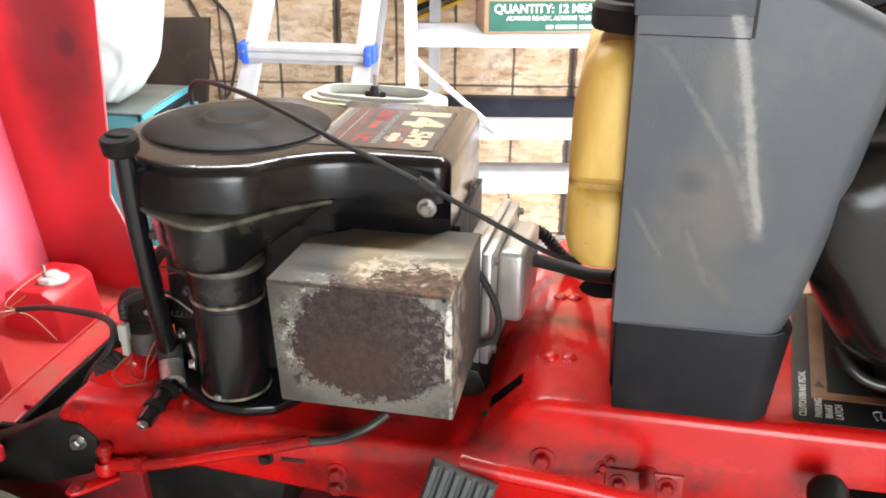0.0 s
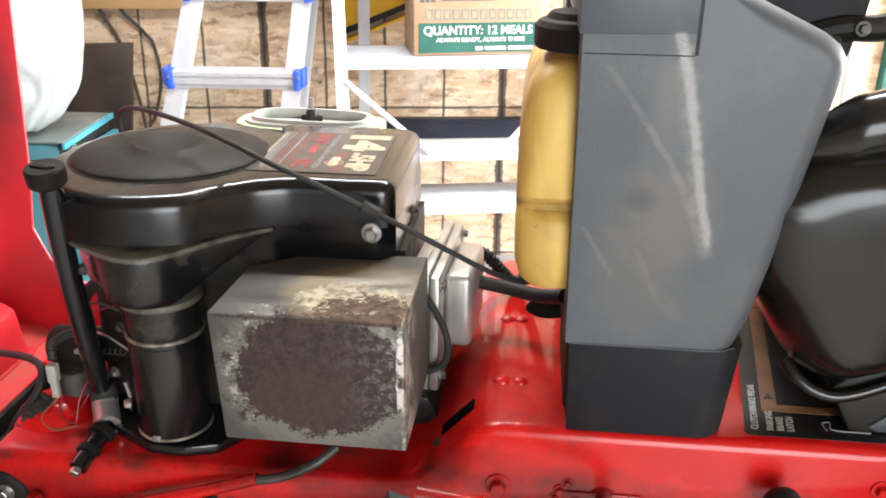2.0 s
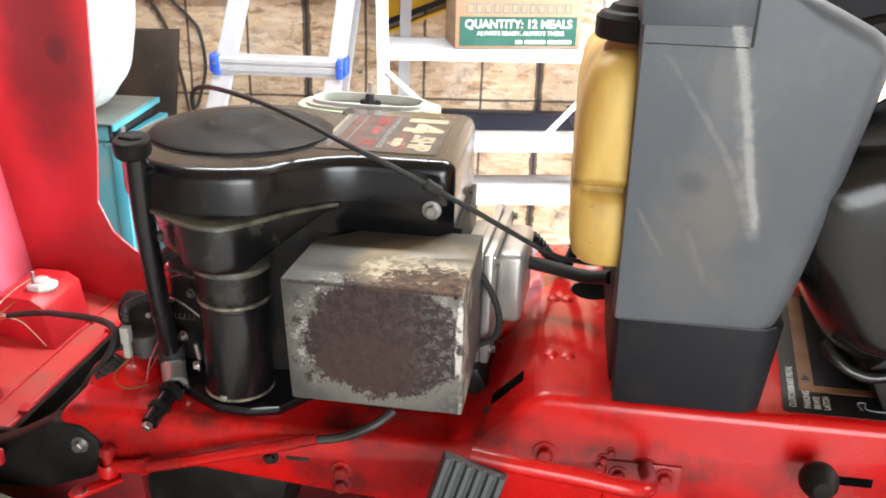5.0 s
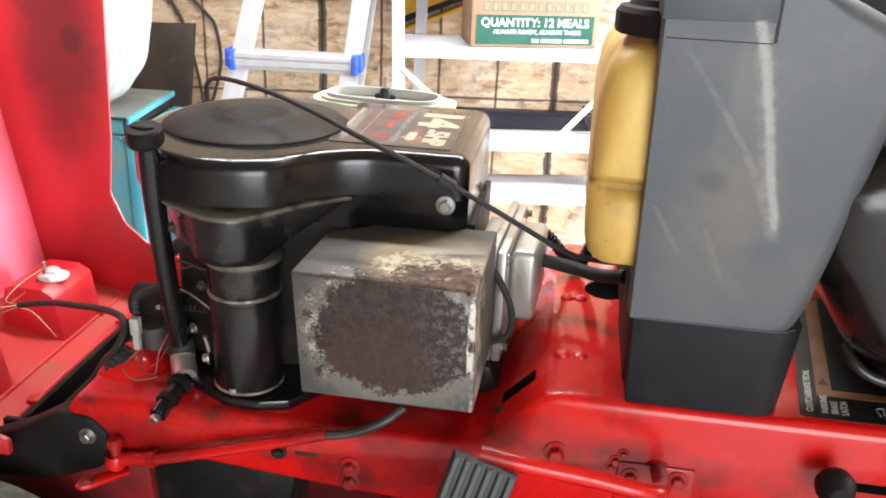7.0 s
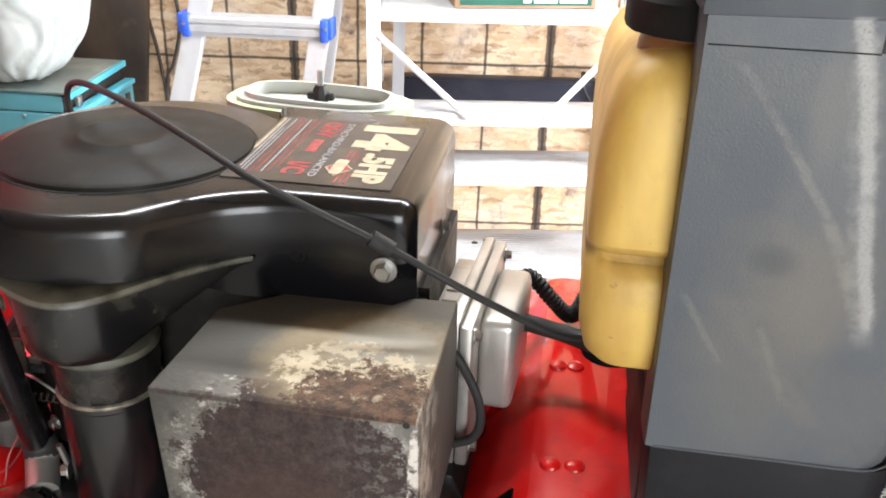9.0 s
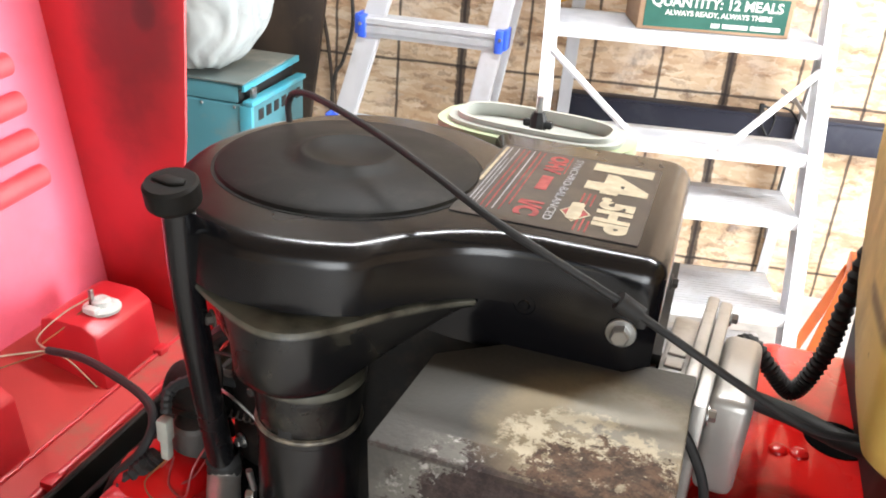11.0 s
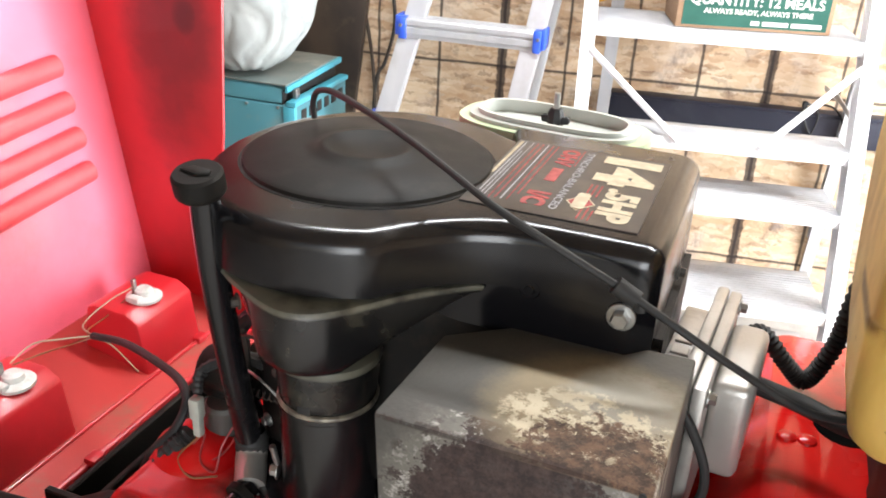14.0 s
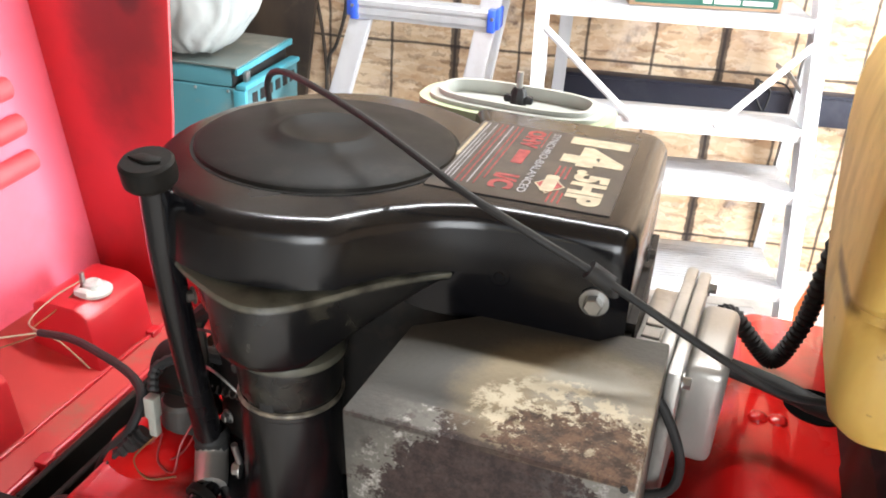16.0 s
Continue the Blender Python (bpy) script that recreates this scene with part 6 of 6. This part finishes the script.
for k in range(3):
    part("print_bar", bm_box(0.020 + k * 0.018, 0.034 + k * 0.018, -0.0014, 0.002, 0.172, 0.192, 0.0), SLATE, carton)
part("print_bar", bm_box(0.09, 0.27, -0.0014, 0.002, 0.176, 0.181), SLATE, carton)
place(carton, CARTON)

# ---- teal cabinet, bag, boards and cords ----
cab = thing("metal_cabinet", (-1.36, 1.71, FLOOR), "dusty teal sheet-metal cabinet", "cabinet")
CM = Matrix.Translation((-1.098, 1.52, 0)) @ Matrix.Rotation(radians(3), 4, "Z")
part("cabinet_body", bm_turn(bm_box(-0.50, -0.004, 0.0, 0.38, FLOOR, 0.500, 0.004), CM), TEAL, cab)
part("cabinet_lid", bm_turn(bm_prism([(0.004, 0.504), (0.012, 0.553), (0.03, 0.557), (0.36, 0.566), (0.376, 0.560), (0.376, 0.504)], "x", -0.50, -0.022, 0.002), CM), TEAL, cab)
part("lid_top", bm_turn(bm_prism([(0.008, 0.556), (0.36, 0.567), (0.38, 0.562), (0.38, 0.567), (0.36, 0.572), (0.008, 0.561)], "x", -0.50, -0.006), CM), TEALDUST, cab, "dusty grey-teal lid top")
part("lid_lip", bm_turn(bm_prism([(0.0, 0.540), (0.375, 0.551), (0.375, 0.5685), (0.0, 0.557)], "x", -0.005, 0.003), CM), CYAN, cab, "light teal lid lip")
# Dark panel behind the lips, coloured for the shade in the recess.
part("recess", bm_turn(bm_box(-0.03, -0.018, 0.01, 0.37, 0.500, 0.540), CM), RUBBER, cab)
part("shelf_lip", bm_turn(bm_box(-0.002, 0.030, -0.004, 0.37, 0.500, 0.514, 0.002), CM), CYAN, cab, "light teal shelf lip")
part("side_panel", bm_turn(bm_box(0.0, 0.020, 0.012, 0.37, FLOOR, 0.498, 0.003), CM), TEAL, cab)
part("corner_trim", bm_turn(bm_box(-0.012, 0.026, -0.004, 0.012, FLOOR, 0.498, 0.002), CM), CYAN, cab, "light teal corner trim")
# Slots are solid dark pieces; the shade inside is only colour.
for k in range(6):
    part("slot", bm_turn(bm_box(0.0195, 0.0225, 0.05 + k * 0.052, 0.082 + k * 0.052, 0.445, 0.478, 0.001), CM), RUBBER, cab)
part("latch", bm_turn(bm_box(0.003, 0.016, 0.03, 0.055, 0.514, 0.545, 0.003), CM), STEEL, cab)
for k in range(5):
    part("rivet", bm_turn(bm_lathe([(0.005, 0), (0.004, -0.003), (0, -0.004)], (-0.45 + k * 0.105, 0.0, 0.492), 10, "y"), CM), STEEL, cab)


def make_bag():
    """A full sack: creased, drawn up towards a neck."""
    bm = bmesh.new()
    bmesh.ops.create_icosphere(bm, subdivisions=6, radius=1.0)
    for v in bm.verts:
        d = v.co.normalized()
        a = math.atan2(d.y, d.x)
        sway = a + 0.35 * noise.noise(d * 2.2)
        fold = 1 - abs(noise.noise(Vector((math.cos(sway) * 3.4, math.sin(sway) * 3.4, d.z * 1.1))))
        fine = 1 - abs(noise.noise(Vector((math.cos(sway) * 8.0, math.sin(sway) * 8.0, d.z * 2.6 + 4))))
        k = noise.fractal(d * 1.5, 1.0, 2.0, 3) * 0.05 - 0.030 * fold ** 12 - 0.008 * fine ** 10 + 0.015
        r = 1.0 + k
        v.co = Vector((-1.292 + d.x * 0.25 * r, 1.62 + d.y * 0.19 * r, 0.935 + d.z * 0.375 * r))
        v.co.z = max(v.co.z, 0.574 + 0.02 * max(0.0, noise.noise(d * 5)))
    return bm


bag = thing("plastic_bag", (-1.285, 1.62, 0.572), "stuffed white plastic bag on the teal cabinet", "bag")
sack = part("sack", make_bag(), BAG, bag)
for e in sack.data.edges:
    e.use_edge_sharp = False
part("knot", bm_lathe([(0.035, 1.27), (0.028, 1.31), (0.02, 1.325), (0.03, 1.345), (0.05, 1.385), (0.03, 1.375), (0, 1.34)], (-1.285, 1.62, 0), 14), BAG, bag)
place(solo("leaning_board", bm_prism([(-1.62, FLOOR), (-1.38, FLOOR), (-1.262, 0.765), (-1.52, 0.76)], "y", -0.06, -0.025, 0.004), BROWNBOARD, "dark brown board leaning on the wall", "board"), WALL)
place(solo("wall_plank", bm_box(-1.45, -1.03, -0.035, 0.0, 0.884, 0.975, 0.004), LUMBER, "pale wooden plank fixed to the wall", "plank"), WALL)
trough = thing("wall_rail", (0, 0, 0), "long dark navy rail on the wall", "rail")
part("rail_body", bm_join(bm_box(-0.42, 1.45, -0.055, 0.0, 0.372, 0.470, 0.004), bm_box(-0.42, 1.45, -0.060, 0.0, 0.468, 0.480, 0.003)), NAVY, trough)
for pts in ([(0.222, 0.512), (0.226, 0.47), (0.244, 0.43), (0.285, 0.378)], [(0.226, 0.512), (0.25, 0.50), (0.272, 0.475), (0.262, 0.41), (0.24, 0.385)], [(0.24, 0.505), (0.29, 0.510), (0.325, 0.495), (0.352, 0.45), (0.35, 0.388)]):
    part("cord", bm_tube([(u, -0.064, z) for u, z in pts], 0.0035, 8), RUBBER, trough)
part("cord_clip", bm_box(0.216, 0.232, -0.072, -0.055, 0.494, 0.516, 0.003), RUBBER, trough)
place(trough, WALL)
cord = thing("hanging_cord", (0, 0, 0), "brown electric cords hanging down the wall", "cord")
part("cord", bm_tube([(-1.43, -0.012, 1.05), (-1.384, -0.012, 0.90), (-1.318, -0.012, 0.77), (-1.285, -0.012, 0.63), (-1.263, -0.012, 0.50), (-1.25, -0.012, 0.34), (-1.24, -0.012, 0.05)], 0.0065, 8), BROWNBOARD, cord)
part("cord", bm_tube([(-1.40, -0.012, 1.05), (-1.31, -0.012, 0.895), (-1.225, -0.012, 0.80), (-1.193, -0.012, 0.747), (-1.182, -0.012, 0.62), (-1.215, -0.012, 0.49), (-1.25, -0.012, 0.40), (-1.26, -0.012, 0.05)], 0.0065, 8), DARKSTEEL, cord)
place(cord, WALL)
yb = thing("yellow_case", (0, 0, 0), "yellow plastic case with black stripe on the wall", "case")
part("case_shell", bm_prism([(-0.50, 0.806), (-0.225, 0.918), (-0.225, 1.25), (-0.50, 1.25)], "y", -0.05, 0.0, 0.004), YELLOW, yb)
part("stripe", bm_prism([(-0.505, 0.792), (-0.222, 0.906), (-0.222, 0.928), (-0.505, 0.815)], "y", -0.056, 0.0, 0.003), RUBBER, yb)
part("case_rim", bm_prism([(-0.51, 0.757), (-0.225, 0.874), (-0.225, 0.886), (-0.51, 0.770)], "y", -0.05, 0.0, 0.002), YELLOW, yb)
place(yb, WALL)

jack = thing("jack_stand", (0.64, 1.72, FLOOR), "orange steel jack stand on the floor", "jack stand")
for sx, sy in ((-1, -1), (1, -1), (-1, 1), (1, 1)):
    part("leg", bm_prism([(-0.014, 0), (0.014, 0), (0.014, 1), (-0.014, 1)], "y", -0.004, 0.004), ORANGE, jack)
    lg = jack.children[-1]
    for v in lg.data.vertices:
        t = v.co.z
        v.co = Vector((0.64 + sx * (0.10 * (1 - t) + 0.025) + v.co.x, 1.72 + sy * (0.10 * (1 - t) + 0.025) + v.co.y, FLOOR + t * 0.46))
part("collar", bm_box(0.605, 0.675, 1.685, 1.755, 0.24, 0.31, 0.004), ORANGE, jack)
part("ratchet_post", bm_box(0.625, 0.655, 1.705, 1.735, 0.25, 0.40, 0.003), STEEL, jack)

post = thing("green_post", (0, 0, FLOOR), "dark green metal shelf post by the wall", "post")
part("post_upright", bm_box(1.585, 1.630, -0.05, -0.005, FLOOR, 1.7, 0.004), GREENINK, post)
part("post_bar", bm_box(1.630, 1.97, -0.04, -0.01, 0.60, 0.66, 0.004), GREENINK, post)
place(post, WALL)
